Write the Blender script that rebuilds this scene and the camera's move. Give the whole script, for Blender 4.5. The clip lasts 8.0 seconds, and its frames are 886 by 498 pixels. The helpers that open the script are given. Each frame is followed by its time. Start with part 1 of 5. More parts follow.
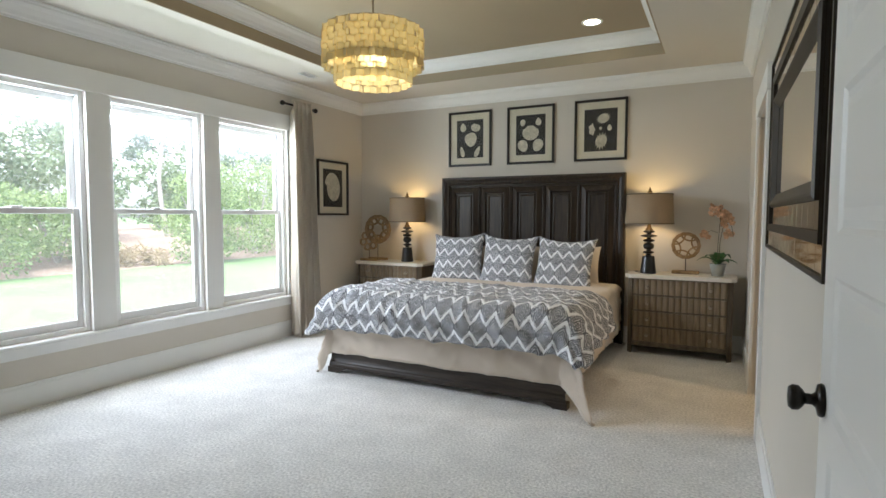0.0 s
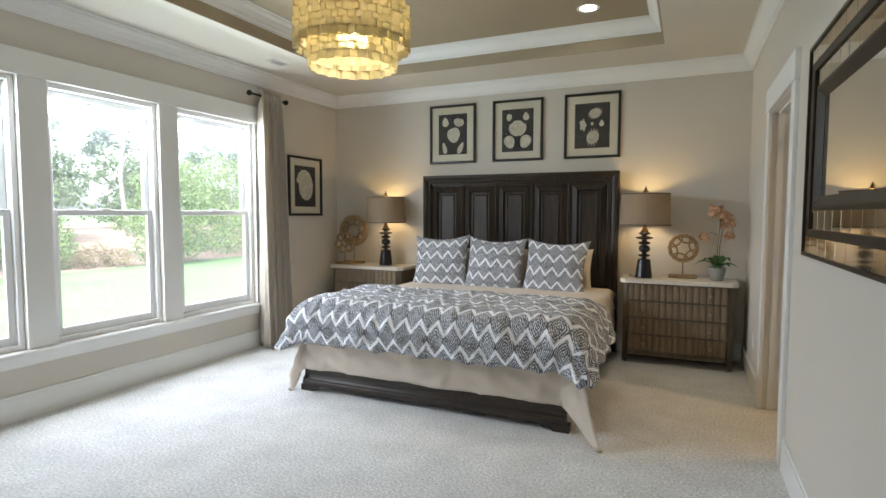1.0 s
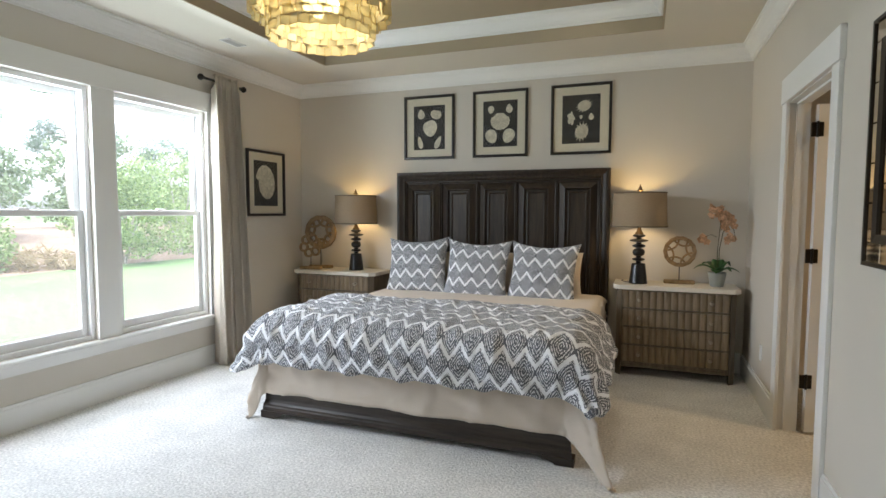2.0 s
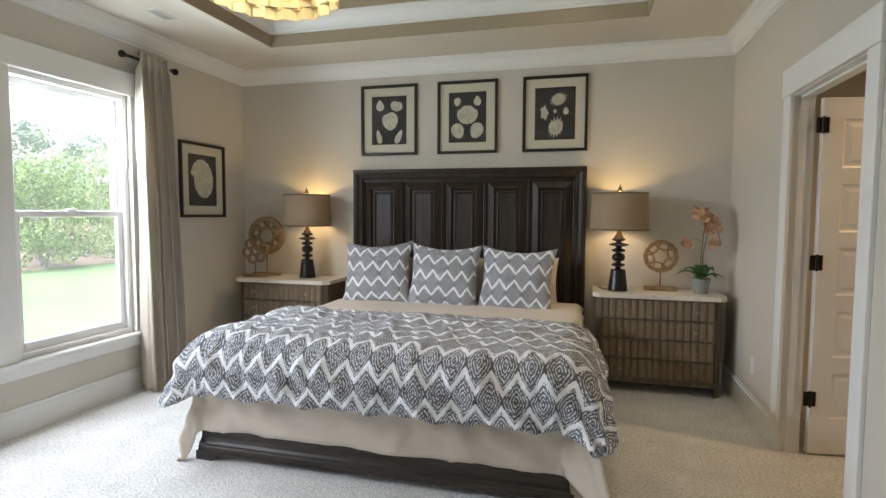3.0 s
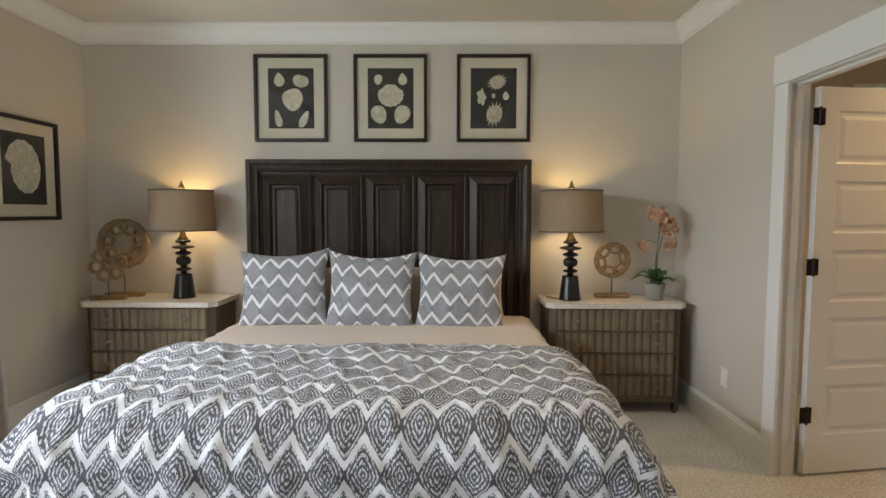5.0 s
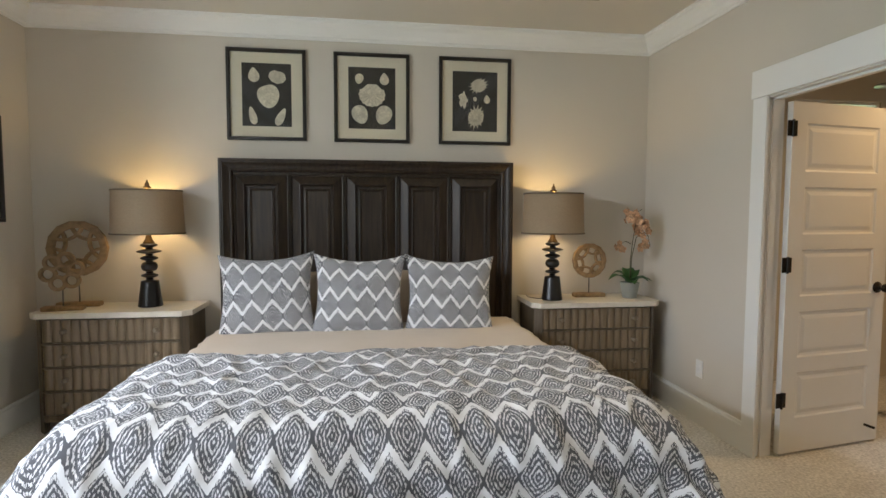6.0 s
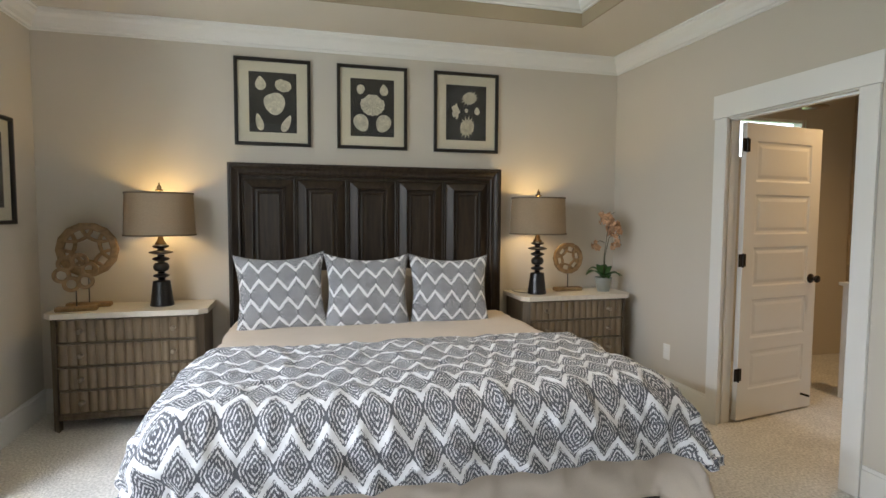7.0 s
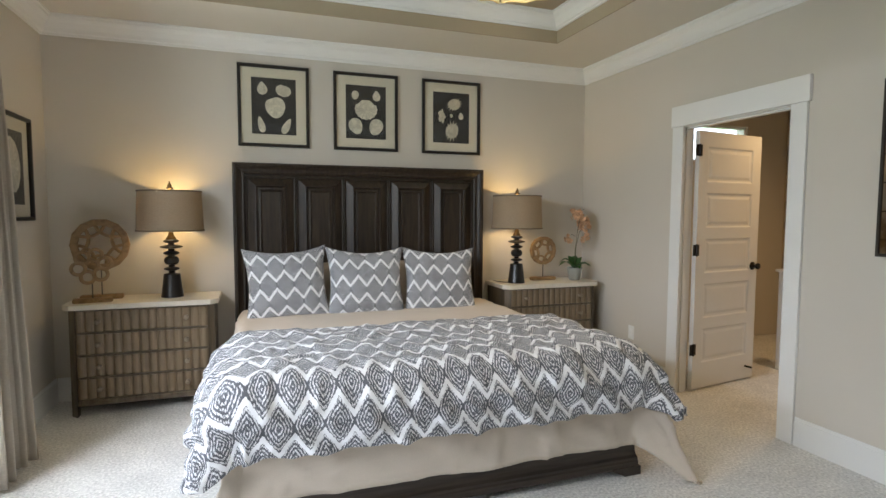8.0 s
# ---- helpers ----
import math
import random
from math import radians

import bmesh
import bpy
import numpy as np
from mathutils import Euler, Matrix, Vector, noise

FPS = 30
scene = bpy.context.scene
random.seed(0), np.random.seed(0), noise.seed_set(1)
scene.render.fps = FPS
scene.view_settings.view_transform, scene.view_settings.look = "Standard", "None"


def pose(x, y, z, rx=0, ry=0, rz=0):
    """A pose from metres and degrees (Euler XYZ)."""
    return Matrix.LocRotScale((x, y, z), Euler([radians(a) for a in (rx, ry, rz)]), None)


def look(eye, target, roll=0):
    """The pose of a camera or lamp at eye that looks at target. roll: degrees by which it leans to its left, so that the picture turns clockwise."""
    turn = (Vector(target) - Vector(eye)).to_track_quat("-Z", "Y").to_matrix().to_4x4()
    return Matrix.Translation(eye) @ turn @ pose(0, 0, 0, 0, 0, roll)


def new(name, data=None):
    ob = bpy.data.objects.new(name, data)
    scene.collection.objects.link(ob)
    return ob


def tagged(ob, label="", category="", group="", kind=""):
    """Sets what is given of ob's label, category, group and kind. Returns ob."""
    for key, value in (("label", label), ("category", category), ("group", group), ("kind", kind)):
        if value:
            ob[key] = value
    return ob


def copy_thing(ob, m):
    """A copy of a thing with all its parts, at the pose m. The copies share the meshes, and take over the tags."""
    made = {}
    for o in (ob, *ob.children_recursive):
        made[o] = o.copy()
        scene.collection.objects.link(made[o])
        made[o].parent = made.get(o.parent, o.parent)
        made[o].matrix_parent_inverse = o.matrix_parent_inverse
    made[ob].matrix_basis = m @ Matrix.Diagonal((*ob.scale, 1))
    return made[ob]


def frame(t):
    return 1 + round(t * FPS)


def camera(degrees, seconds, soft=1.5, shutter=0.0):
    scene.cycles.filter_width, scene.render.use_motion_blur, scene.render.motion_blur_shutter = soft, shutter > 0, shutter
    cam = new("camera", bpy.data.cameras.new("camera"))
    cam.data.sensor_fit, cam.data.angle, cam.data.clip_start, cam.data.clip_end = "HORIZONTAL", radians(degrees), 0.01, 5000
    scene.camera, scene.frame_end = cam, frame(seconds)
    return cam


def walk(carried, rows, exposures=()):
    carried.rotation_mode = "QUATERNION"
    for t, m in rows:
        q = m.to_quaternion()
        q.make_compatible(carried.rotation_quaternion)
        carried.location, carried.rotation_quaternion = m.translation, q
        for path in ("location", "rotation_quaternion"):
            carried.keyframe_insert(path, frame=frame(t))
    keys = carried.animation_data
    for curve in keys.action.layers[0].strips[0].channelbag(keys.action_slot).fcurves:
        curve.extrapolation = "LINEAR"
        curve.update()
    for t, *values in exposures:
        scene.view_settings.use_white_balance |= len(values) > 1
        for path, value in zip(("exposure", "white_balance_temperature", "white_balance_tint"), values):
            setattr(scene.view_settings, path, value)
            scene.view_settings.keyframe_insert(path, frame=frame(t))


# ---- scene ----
cam = camera(78.7, 8.0)
PATH = [
    (0, (-1.132, 1.600, 1.304), (-2.035, 3.366, 1.182), 0.10),
    (0.5, (-1.271, 1.743, 1.317), (-2.128, 3.531, 1.193), 0.10),
    (1, (-1.393, 1.907, 1.330), (-2.206, 3.716, 1.201), 0.10),
    (1.5, (-1.534, 2.097, 1.338), (-2.298, 3.927, 1.206), 0.10),
    (2, (-1.681, 2.300, 1.341), (-2.378, 4.157, 1.209), 0.16),
    (2.5, (-1.827, 2.503, 1.342), (-2.439, 4.389, 1.212), 0.24),
    (3, (-1.971, 2.693, 1.348), (-2.483, 4.609, 1.219), 0.30),
    (3.5, (-2.121, 2.872, 1.359), (-2.521, 4.813, 1.230), 0.30),
    (4, (-2.290, 3.062, 1.364), (-2.572, 5.024, 1.234), 0.30),
    (4.5, (-2.433, 3.215, 1.366), (-2.584, 5.192, 1.236), 0.30),
    (5, (-2.590, 3.364, 1.360), (-2.606, 5.346, 1.227), 0.10),
    (5.4, (-2.753, 3.424, 1.358), (-2.654, 5.403, 1.226), 0.06),
    (5.75, (-2.919, 3.427, 1.361), (-2.716, 5.397, 1.232), 0.12),
    (6.1, (-3.095, 3.390, 1.365), (-2.794, 5.348, 1.239), 0.22),
    (6.5, (-3.299, 3.308, 1.371), (-2.898, 5.250, 1.247), 0.30),
    (7, (-3.538, 3.168, 1.381), (-3.038, 5.087, 1.254), 0.30),
    (7.5, (-3.741, 3.021, 1.391), (-3.161, 4.917, 1.259), 0.30),
    (8, (-3.897, 2.874, 1.368), (-3.244, 4.746, 1.234), 0.20),
]
walk(cam, [(t, look(eye, target, roll)) for t, eye, target, roll in PATH], [(0.0, 2.70, 5800.0, 9.0), (1.5, 2.70, 5800.0, 9.0), (4.5, 2.64, 6000.0, 10.5), (8.0, 2.68, 5950.0, 10.0)])

# ---- world, sun, exposure ----
world = bpy.data.worlds.new("world")
scene.world = world
world.use_nodes = True
wn = world.node_tree.nodes
wl = world.node_tree.links
sky = wn.new("ShaderNodeTexSky")
sky.sky_type = "NISHITA"
sky.sun_disc = False
sky.sun_elevation = radians(52)
sky.sun_rotation = radians(200)
sky.air_density, sky.dust_density, sky.ozone_density = 1.0, 3.0, 1.0
grey = wn.new("ShaderNodeHueSaturation")
grey.inputs["Saturation"].default_value = 0.30
wl.new(sky.outputs[0], grey.inputs["Color"])
wl.new(grey.outputs[0], wn["Background"].inputs["Color"])
wn["Background"].inputs["Strength"].default_value = 0.15
sun = new("sun", bpy.data.lights.new("sun", "SUN"))
sun.data.energy, sun.data.angle, sun.data.color = 1.3, radians(14), (1.0, 0.97, 0.93)
sun.matrix_world = look((20, -10, 40), (0, 6, 0))

# ---- materials ----


def material(name, base, rough=0.6, metal=0.0, vary=0.0, scale=20.0, bump=0.0, bump_scale=60.0, stain=0.0, stain_scale=1.5, sheen=0.0, spec=0.5, stretch=(1, 1, 1)):
    """A surface with grain and stains at two scales."""
    m = bpy.data.materials.new(name)
    m.use_nodes = True
    n, l = m.node_tree.nodes, m.node_tree.links
    b = n["Principled BSDF"]
    b.inputs["Base Color"].default_value = (*base, 1)
    b.inputs["Roughness"].default_value = rough
    b.inputs["Metallic"].default_value = metal
    b.inputs["Specular IOR Level"].default_value = spec
    b.inputs["Sheen Weight"].default_value = sheen
    co = n.new("ShaderNodeTexCoord")
    mp = n.new("ShaderNodeMapping")
    mp.inputs["Scale"].default_value = stretch
    l.new(co.outputs["Object"], mp.inputs["Vector"])
    last = None
    if vary or stain:
        for amount, sc, det in ((vary, scale, 4), (stain, stain_scale, 3)):
            if not amount:
                continue
            t = n.new("ShaderNodeTexNoise")
            t.inputs["Scale"].default_value = sc
            t.inputs["Detail"].default_value = det
            l.new(mp.outputs[0], t.inputs["Vector"])
            r = n.new("ShaderNodeMapRange")
            r.inputs["From Min"].default_value, r.inputs["From Max"].default_value = 0.25, 0.75
            r.inputs["To Min"].default_value, r.inputs["To Max"].default_value = 1 - amount, 1 + amount
            l.new(t.outputs[0], r.inputs["Value"])
            x = n.new("ShaderNodeMix")
            x.data_type, x.blend_type = "RGBA", "MULTIPLY"
            x.inputs[0].default_value = 1
            if last:
                l.new(last, x.inputs[6])
            else:
                x.inputs[6].default_value = (*base, 1)
            l.new(r.outputs[0], x.inputs[7])
            last = x.outputs[2]
        l.new(last, b.inputs["Base Color"])
    if bump:
        t = n.new("ShaderNodeTexNoise")
        t.inputs["Scale"].default_value = bump_scale
        t.inputs["Detail"].default_value = 5
        l.new(mp.outputs[0], t.inputs["Vector"])
        p = n.new("ShaderNodeBump")
        p.inputs["Strength"].default_value = bump
        p.inputs["Distance"].default_value = 0.01
        l.new(t.outputs[0], p.inputs["Height"])
        l.new(p.outputs[0], b.inputs["Normal"])
    return m


def glow(name, colour, strength):
    m = bpy.data.materials.new(name)
    m.use_nodes = True
    b = m.node_tree.nodes["Principled BSDF"]
    b.inputs["Base Color"].default_value = (*colour, 1)
    b.inputs["Emission Color"].default_value = (*colour, 1)
    b.inputs["Emission Strength"].default_value = strength
    return m


def glass(name, rough=0.0, haze=0.0):
    """Thin clear pane: lets light straight through and mirrors a little at its face."""
    m = bpy.data.materials.new(name)
    m.use_nodes = True
    n, l = m.node_tree.nodes, m.node_tree.links
    n.remove(n["Principled BSDF"])
    tr, gl, mx, fr, pw, sc = (n.new("ShaderNode" + k) for k in ("BsdfTransparent", "BsdfGlossy", "MixShader", "LayerWeight", "Math", "Math"))
    gl.inputs["Roughness"].default_value = rough
    pw.operation, sc.operation = "POWER", "MULTIPLY_ADD"
    pw.inputs[1].default_value, sc.inputs[1].default_value, sc.inputs[2].default_value = 4.5, 0.6, 0.022
    l.new(fr.outputs["Facing"], pw.inputs[0])
    l.new(pw.outputs[0], sc.inputs[0])
    l.new(sc.outputs[0], mx.inputs[0])
    l.new(tr.outputs[0], mx.inputs[1])
    l.new(gl.outputs[0], mx.inputs[2])
    if haze:
        # veiling glare put into the glass: it scatters a little of the daylight
        veil, mh = n.new("ShaderNodeBsdfTranslucent"), n.new("ShaderNodeMixShader")
        mh.inputs[0].default_value = haze
        l.new(mx.outputs[0], mh.inputs[1])
        l.new(veil.outputs[0], mh.inputs[2])
        l.new(mh.outputs[0], n["Material Output"].inputs["Surface"])
    else:
        l.new(mx.outputs[0], n["Material Output"].inputs["Surface"])
    return m


def translucent(name, colour, mixing=0.5, rough=0.8, weave=0.0):
    """Thin cloth or shell that light shines through."""
    m = bpy.data.materials.new(name)
    m.use_nodes = True
    n, l = m.node_tree.nodes, m.node_tree.links
    b = n["Principled BSDF"]
    b.inputs["Base Color"].default_value = (*colour, 1)
    b.inputs["Roughness"].default_value = rough
    t, mx = n.new("ShaderNodeBsdfTranslucent"), n.new("ShaderNodeMixShader")
    t.inputs["Color"].default_value = (*colour, 1)
    mx.inputs[0].default_value = mixing
    l.new(b.outputs[0], mx.inputs[1])
    l.new(t.outputs[0], mx.inputs[2])
    l.new(mx.outputs[0], n["Material Output"].inputs["Surface"])
    if weave:
        co, tx, rm, x = (n.new("ShaderNode" + k) for k in ("TexCoord", "TexNoise", "MapRange", "Mix"))
        mp = n.new("ShaderNodeMapping")
        mp.inputs["Scale"].default_value = (1, 1, 5)
        l.new(co.outputs["Object"], mp.inputs["Vector"])
        l.new(mp.outputs[0], tx.inputs["Vector"])
        tx.inputs["Scale"].default_value = 60
        tx.inputs["Detail"].default_value = 4
        rm.inputs["To Min"].default_value, rm.inputs["To Max"].default_value = 1 - weave, 1 + weave
        l.new(tx.outputs[0], rm.inputs["Value"])
        x.data_type, x.blend_type = "RGBA", "MULTIPLY"
        x.inputs[0].default_value = 1
        x.inputs[6].default_value = (*colour, 1)
        l.new(rm.outputs[0], x.inputs[7])
        l.new(x.outputs[2], b.inputs["Base Color"])
        l.new(x.outputs[2], t.inputs["Color"])
    return m


def wood(name, dark, light, rough=0.45, scale=3.0, stretch=(14, 14, 1.2), bump=0.15):
    """Wood with grain drawn out along one axis."""
    m = bpy.data.materials.new(name)
    m.use_nodes = True
    n, l = m.node_tree.nodes, m.node_tree.links
    b = n["Principled BSDF"]
    b.inputs["Roughness"].default_value = rough
    co, mp, tx, rp, bp = (n.new("ShaderNode" + k) for k in ("TexCoord", "Mapping", "TexNoise", "ValToRGB", "Bump"))
    mp.inputs["Scale"].default_value = stretch
    tx.inputs["Scale"].default_value = scale
    tx.inputs["Detail"].default_value = 7
    tx.inputs["Distortion"].default_value = 0.6
    rp.color_ramp.elements[0].position, rp.color_ramp.elements[1].position = 0.32, 0.7
    rp.color_ramp.elements[0].color, rp.color_ramp.elements[1].color = (*dark, 1), (*light, 1)
    bp.inputs["Strength"].default_value = bump
    bp.inputs["Distance"].default_value = 0.004
    l.new(co.outputs["Object"], mp.inputs["Vector"])
    l.new(mp.outputs[0], tx.inputs["Vector"])
    l.new(tx.outputs[0], rp.inputs[0])
    l.new(rp.outputs[0], b.inputs["Base Color"])
    l.new(tx.outputs[0], bp.inputs["Height"])
    l.new(bp.outputs[0], b.inputs["Normal"])
    return m


def ikat(name):
    """Printed cotton: white zigzag lines on grey with broken concentric lozenges; it follows the cloth's own UV, in metres."""
    m = bpy.data.materials.new(name)
    m.use_nodes = True
    n, l = m.node_tree.nodes, m.node_tree.links
    b = n["Principled BSDF"]
    b.inputs["Roughness"].default_value = 0.85
    b.inputs["Sheen Weight"].default_value = 0.15

    def val(op, a, c=None, d=None):
        k = n.new("ShaderNodeMath")
        k.operation = op
        for i, v in enumerate((a, c, d)):
            if v is None:
                continue
            if isinstance(v, (int, float)):
                k.inputs[i].default_value = v
            else:
                l.new(v, k.inputs[i])
        return k.outputs[0]

    co, sep = n.new("ShaderNodeTexCoord"), n.new("ShaderNodeSeparateXYZ")
    l.new(co.outputs["UV"], sep.inputs[0])
    wob = n.new("ShaderNodeTexNoise")
    wob.inputs["Scale"].default_value = 55
    l.new(co.outputs["UV"], wob.inputs["Vector"])
    shake = val("MULTIPLY", val("SUBTRACT", wob.outputs[0], 0.5), 0.10)
    u = val("DIVIDE", sep.outputs[0], 0.120)
    # each warp thread is dyed a little out of step with its neighbours
    thread = n.new("ShaderNodeTexWhiteNoise")
    thread.noise_dimensions = "1D"
    l.new(val("FLOOR", val("DIVIDE", sep.outputs[0], 0.0042)), thread.inputs["W"])
    slip = val("SUBTRACT", thread.outputs[0], 0.5)
    v = val("ADD", val("ADD", val("DIVIDE", sep.outputs[1], 0.135), shake), val("MULTIPLY", slip, 0.035))

    def zigzag(step, row):
        """One line in two: its peaks stand over the troughs of the next."""
        tri = val("MULTIPLY", val("ABSOLUTE", val("SUBTRACT", val("FRACT", val("ADD", u, step)), 0.5)), 2.0)
        return val("LESS_THAN", val("FRACT", val("MULTIPLY", val("SUBTRACT", val("SUBTRACT", v, row), val("MULTIPLY", tri, 0.58)), 0.5)), 0.108)

    def lozenge(step, row):
        """How far out of the diamond cell's middle: 1 at its edge."""
        du = val("ABSOLUTE", val("SUBTRACT", val("FRACT", val("ADD", u, step)), 0.5))
        dv = val("MULTIPLY", val("ABSOLUTE", val("SUBTRACT", val("FRACT", val("ADD", val("MULTIPLY", val("SUBTRACT", v, row), 0.5), 0.5)), 0.5)), 2.0)
        a, c = val("DIVIDE", du, 0.50), val("DIVIDE", dv, 0.70)
        round_far = val("SQRT", val("ADD", val("POWER", a, 2.0), val("POWER", c, 2.0)))
        return val("ADD", val("MULTIPLY", val("ADD", a, c), 0.55), val("MULTIPLY", round_far, 0.42))

    line = val("MAXIMUM", zigzag(0.0, 0.0), zigzag(0.5, 1.0))
    far = val("MINIMUM", lozenge(0.0, 0.915), lozenge(0.5, 1.915))
    ring = val("GREATER_THAN", val("SINE", val("ADD", val("MULTIPLY", far, 31.0), 0.9)), 0.10)
    # threads break the rings into upright dashes
    cut = n.new("ShaderNodeTexNoise")
    cm = n.new("ShaderNodeMapping")
    cm.inputs["Scale"].default_value = (240, 62, 1)
    l.new(co.outputs["UV"], cm.inputs["Vector"])
    l.new(cm.outputs[0], cut.inputs["Vector"])
    cut.inputs["Scale"].default_value = 1.0
    dash = val("GREATER_THAN", cut.outputs[0], 0.465)
    clear = val("LESS_THAN", far, 0.93)
    white = val("MINIMUM", val("ADD", line, val("MULTIPLY", val("MULTIPLY", val("MULTIPLY", ring, dash), clear), 0.86)), 1.0)
    mx = n.new("ShaderNodeMix")
    mx.data_type = "RGBA"
    mx.inputs[6].default_value = (0.104, 0.108, 0.126, 1)
    mx.inputs[7].default_value = (0.84, 0.845, 0.87, 1)
    l.new(white, mx.inputs[0])
    l.new(mx.outputs[2], b.inputs["Base Color"])
    fine, bp = n.new("ShaderNodeTexNoise"), n.new("ShaderNodeBump")
    fine.inputs["Scale"].default_value = 700
    bp.inputs["Strength"].default_value = 0.1
    bp.inputs["Distance"].default_value = 0.002
    l.new(co.outputs["UV"], fine.inputs["Vector"])
    l.new(fine.outputs[0], bp.inputs["Height"])
    l.new(bp.outputs[0], b.inputs["Normal"])
    return m


WALL = material("wall paint", (0.64, 0.597, 0.527), 0.75, bump=0.06, bump_scale=180, stain=0.02)
TRIM = material("white trim paint", (0.84, 0.84, 0.82), 0.38, stain=0.02, bump=0.02, bump_scale=90)
CEIL = material("ceiling paint", (0.70, 0.66, 0.585), 0.85, bump=0.08, bump_scale=160, stain=0.02)
TRAY = material("tan tray paint", (0.39, 0.325, 0.225), 0.75, bump=0.06, bump_scale=160, stain=0.03)
CARPET = material("cut pile carpet", (0.75, 0.74, 0.715), 0.95, vary=0.32, scale=70, stain=0.10, stain_scale=4.5, bump=1.0, bump_scale=85, sheen=0.3, spec=0.1)
VINYL = material("white window vinyl", (0.87, 0.87, 0.86), 0.35, stain=0.015)
PANE = glass("window glass", haze=0.035)
DARKWOOD = wood("dark stained wood", (0.013, 0.0085, 0.0048), (0.046, 0.030, 0.018), 0.44)
DARKRAIL = wood("dark stained rail wood", (0.018, 0.0125, 0.009), (0.055, 0.039, 0.027), 0.40, stretch=(1.2, 14, 14))
BEIGE = material("beige cotton twill", (0.665, 0.58, 0.485), 0.9, vary=0.05, scale=300, stain=0.03, stain_scale=4, bump=0.2, bump_scale=420, sheen=0.1)
IKAT = ikat("grey and white zigzag cotton")
STONE = material("cream stone top", (0.72, 0.67, 0.58), 0.3, vary=0.06, scale=30, stain=0.06, stain_scale=7)
FLUTE = wood("weathered grey-brown wood", (0.175, 0.130, 0.080), (0.26, 0.196, 0.124), 0.36, scale=4)
CASE = wood("dark taupe case wood", (0.085, 0.065, 0.042), (0.165, 0.128, 0.085), 0.42)
BLACK = material("black lacquer", (0.012, 0.011, 0.011), 0.28, stain=0.1, stain_scale=9)
BRONZE = material("oil rubbed bronze", (0.02, 0.016, 0.013), 0.35, metal=0.6, stain=0.2, stain_scale=12)
GOLD = material("aged bronze", (0.17, 0.12, 0.065), 0.36, metal=0.9, stain=0.15, stain_scale=20)
BRASS = material("aged nickel", (0.36, 0.31, 0.24), 0.30, metal=1.0, stain=0.15, stain_scale=20)
LINEN = translucent("taupe linen shade", (0.36, 0.295, 0.21), 0.27, weave=0.18)
CURTAIN = translucent("taupe linen curtain", (0.68, 0.62, 0.53), 0.36, weave=0.15)
TEAK = wood("pale carved teak", (0.17, 0.105, 0.045), (0.33, 0.22, 0.11), 0.6, scale=6, stretch=(4, 4, 4))
MAT = material("cream mat board", (0.66, 0.62, 0.50), 0.9, vary=0.03, scale=200)
PRINT = material("charcoal print", (0.030, 0.030, 0.030), 0.8, vary=0.25, scale=35)
SHELL = material("printed shell", (0.60, 0.57, 0.46), 0.85, vary=0.18, scale=70, stain=0.2, stain_scale=18)
SHELLDARK = material("printed shell line", (0.30, 0.28, 0.21), 0.85)
ARTGLASS = glass("picture glass")
FRAMEBLACK = material("black picture frame", (0.014, 0.012, 0.011), 0.35, stain=0.2, stain_scale=15)

# ---- builders ----


def mesh_of(bm, name, mats, smooth=False):
    me = bpy.data.meshes.new(name)
    bm.normal_update()
    bm.to_mesh(me)
    bm.free()
    for m in mats if isinstance(mats, (list, tuple)) else [mats]:
        me.materials.append(m)
    if smooth:
        me.polygons.foreach_set("use_smooth", [True] * len(me.polygons))
    return me


def part(name, bm, mat, parent=None, label="", smooth=False):
    """Links a bmesh as one mesh object, under a thing or a part."""
    ob = new(name, mesh_of(bm, name, mat, smooth))
    if parent is not None:
        ob.parent = parent
    if label:
        ob["label"] = label
    return ob


def thing(name, x, y, z, label, category, group="", rz=0.0):
    e = new(name)
    e.empty_display_size = 0.1
    e.matrix_world = pose(x, y, z, 0, 0, rz)
    return tagged(e, label, category, group)


def box(bm, x0, x1, y0, y1, z0, z1, bevel=0.0, seg=1):
    vs = [bm.verts.new((x, y, z)) for x in (x0, x1) for y in (y0, y1) for z in (z0, z1)]
    fs = [bm.faces.new([vs[i] for i in q]) for q in ((0, 1, 3, 2), (4, 6, 7, 5), (0, 4, 5, 1), (2, 3, 7, 6), (0, 2, 6, 4), (1, 5, 7, 3))]
    if bevel:
        es = list({e for f in fs for e in f.edges})
        bmesh.ops.bevel(bm, geom=es, offset=bevel, segments=seg, affect="EDGES", profile=0.5)
    return bm


def boxes(*dims, bevel=0.0):
    bm = bmesh.new()
    for d in dims:
        box(bm, *d, bevel=bevel)
    return bm


def lathe(bm, profile, seg=32, cx=0, cy=0, cz=0):
    """Turns (radius, height) pairs round the z axis."""
    rings = []
    for r, z in profile:
        if r < 1e-5:
            rings.append([bm.verts.new((cx, cy, cz + z))])
        else:
            rings.append([bm.verts.new((cx + r * math.cos(2 * math.pi * i / seg), cy + r * math.sin(2 * math.pi * i / seg), cz + z)) for i in range(seg)])
    for a, c in zip(rings, rings[1:]):
        for i in range(seg):
            j = (i + 1) % seg
            if len(a) == 1 and len(c) > 1:
                bm.faces.new((a[0], c[j], c[i]))
            elif len(c) == 1 and len(a) > 1:
                bm.faces.new((a[i], a[j], c[0]))
            elif len(a) > 1:
                bm.faces.new((a[i], a[j], c[j], c[i]))
    return bm


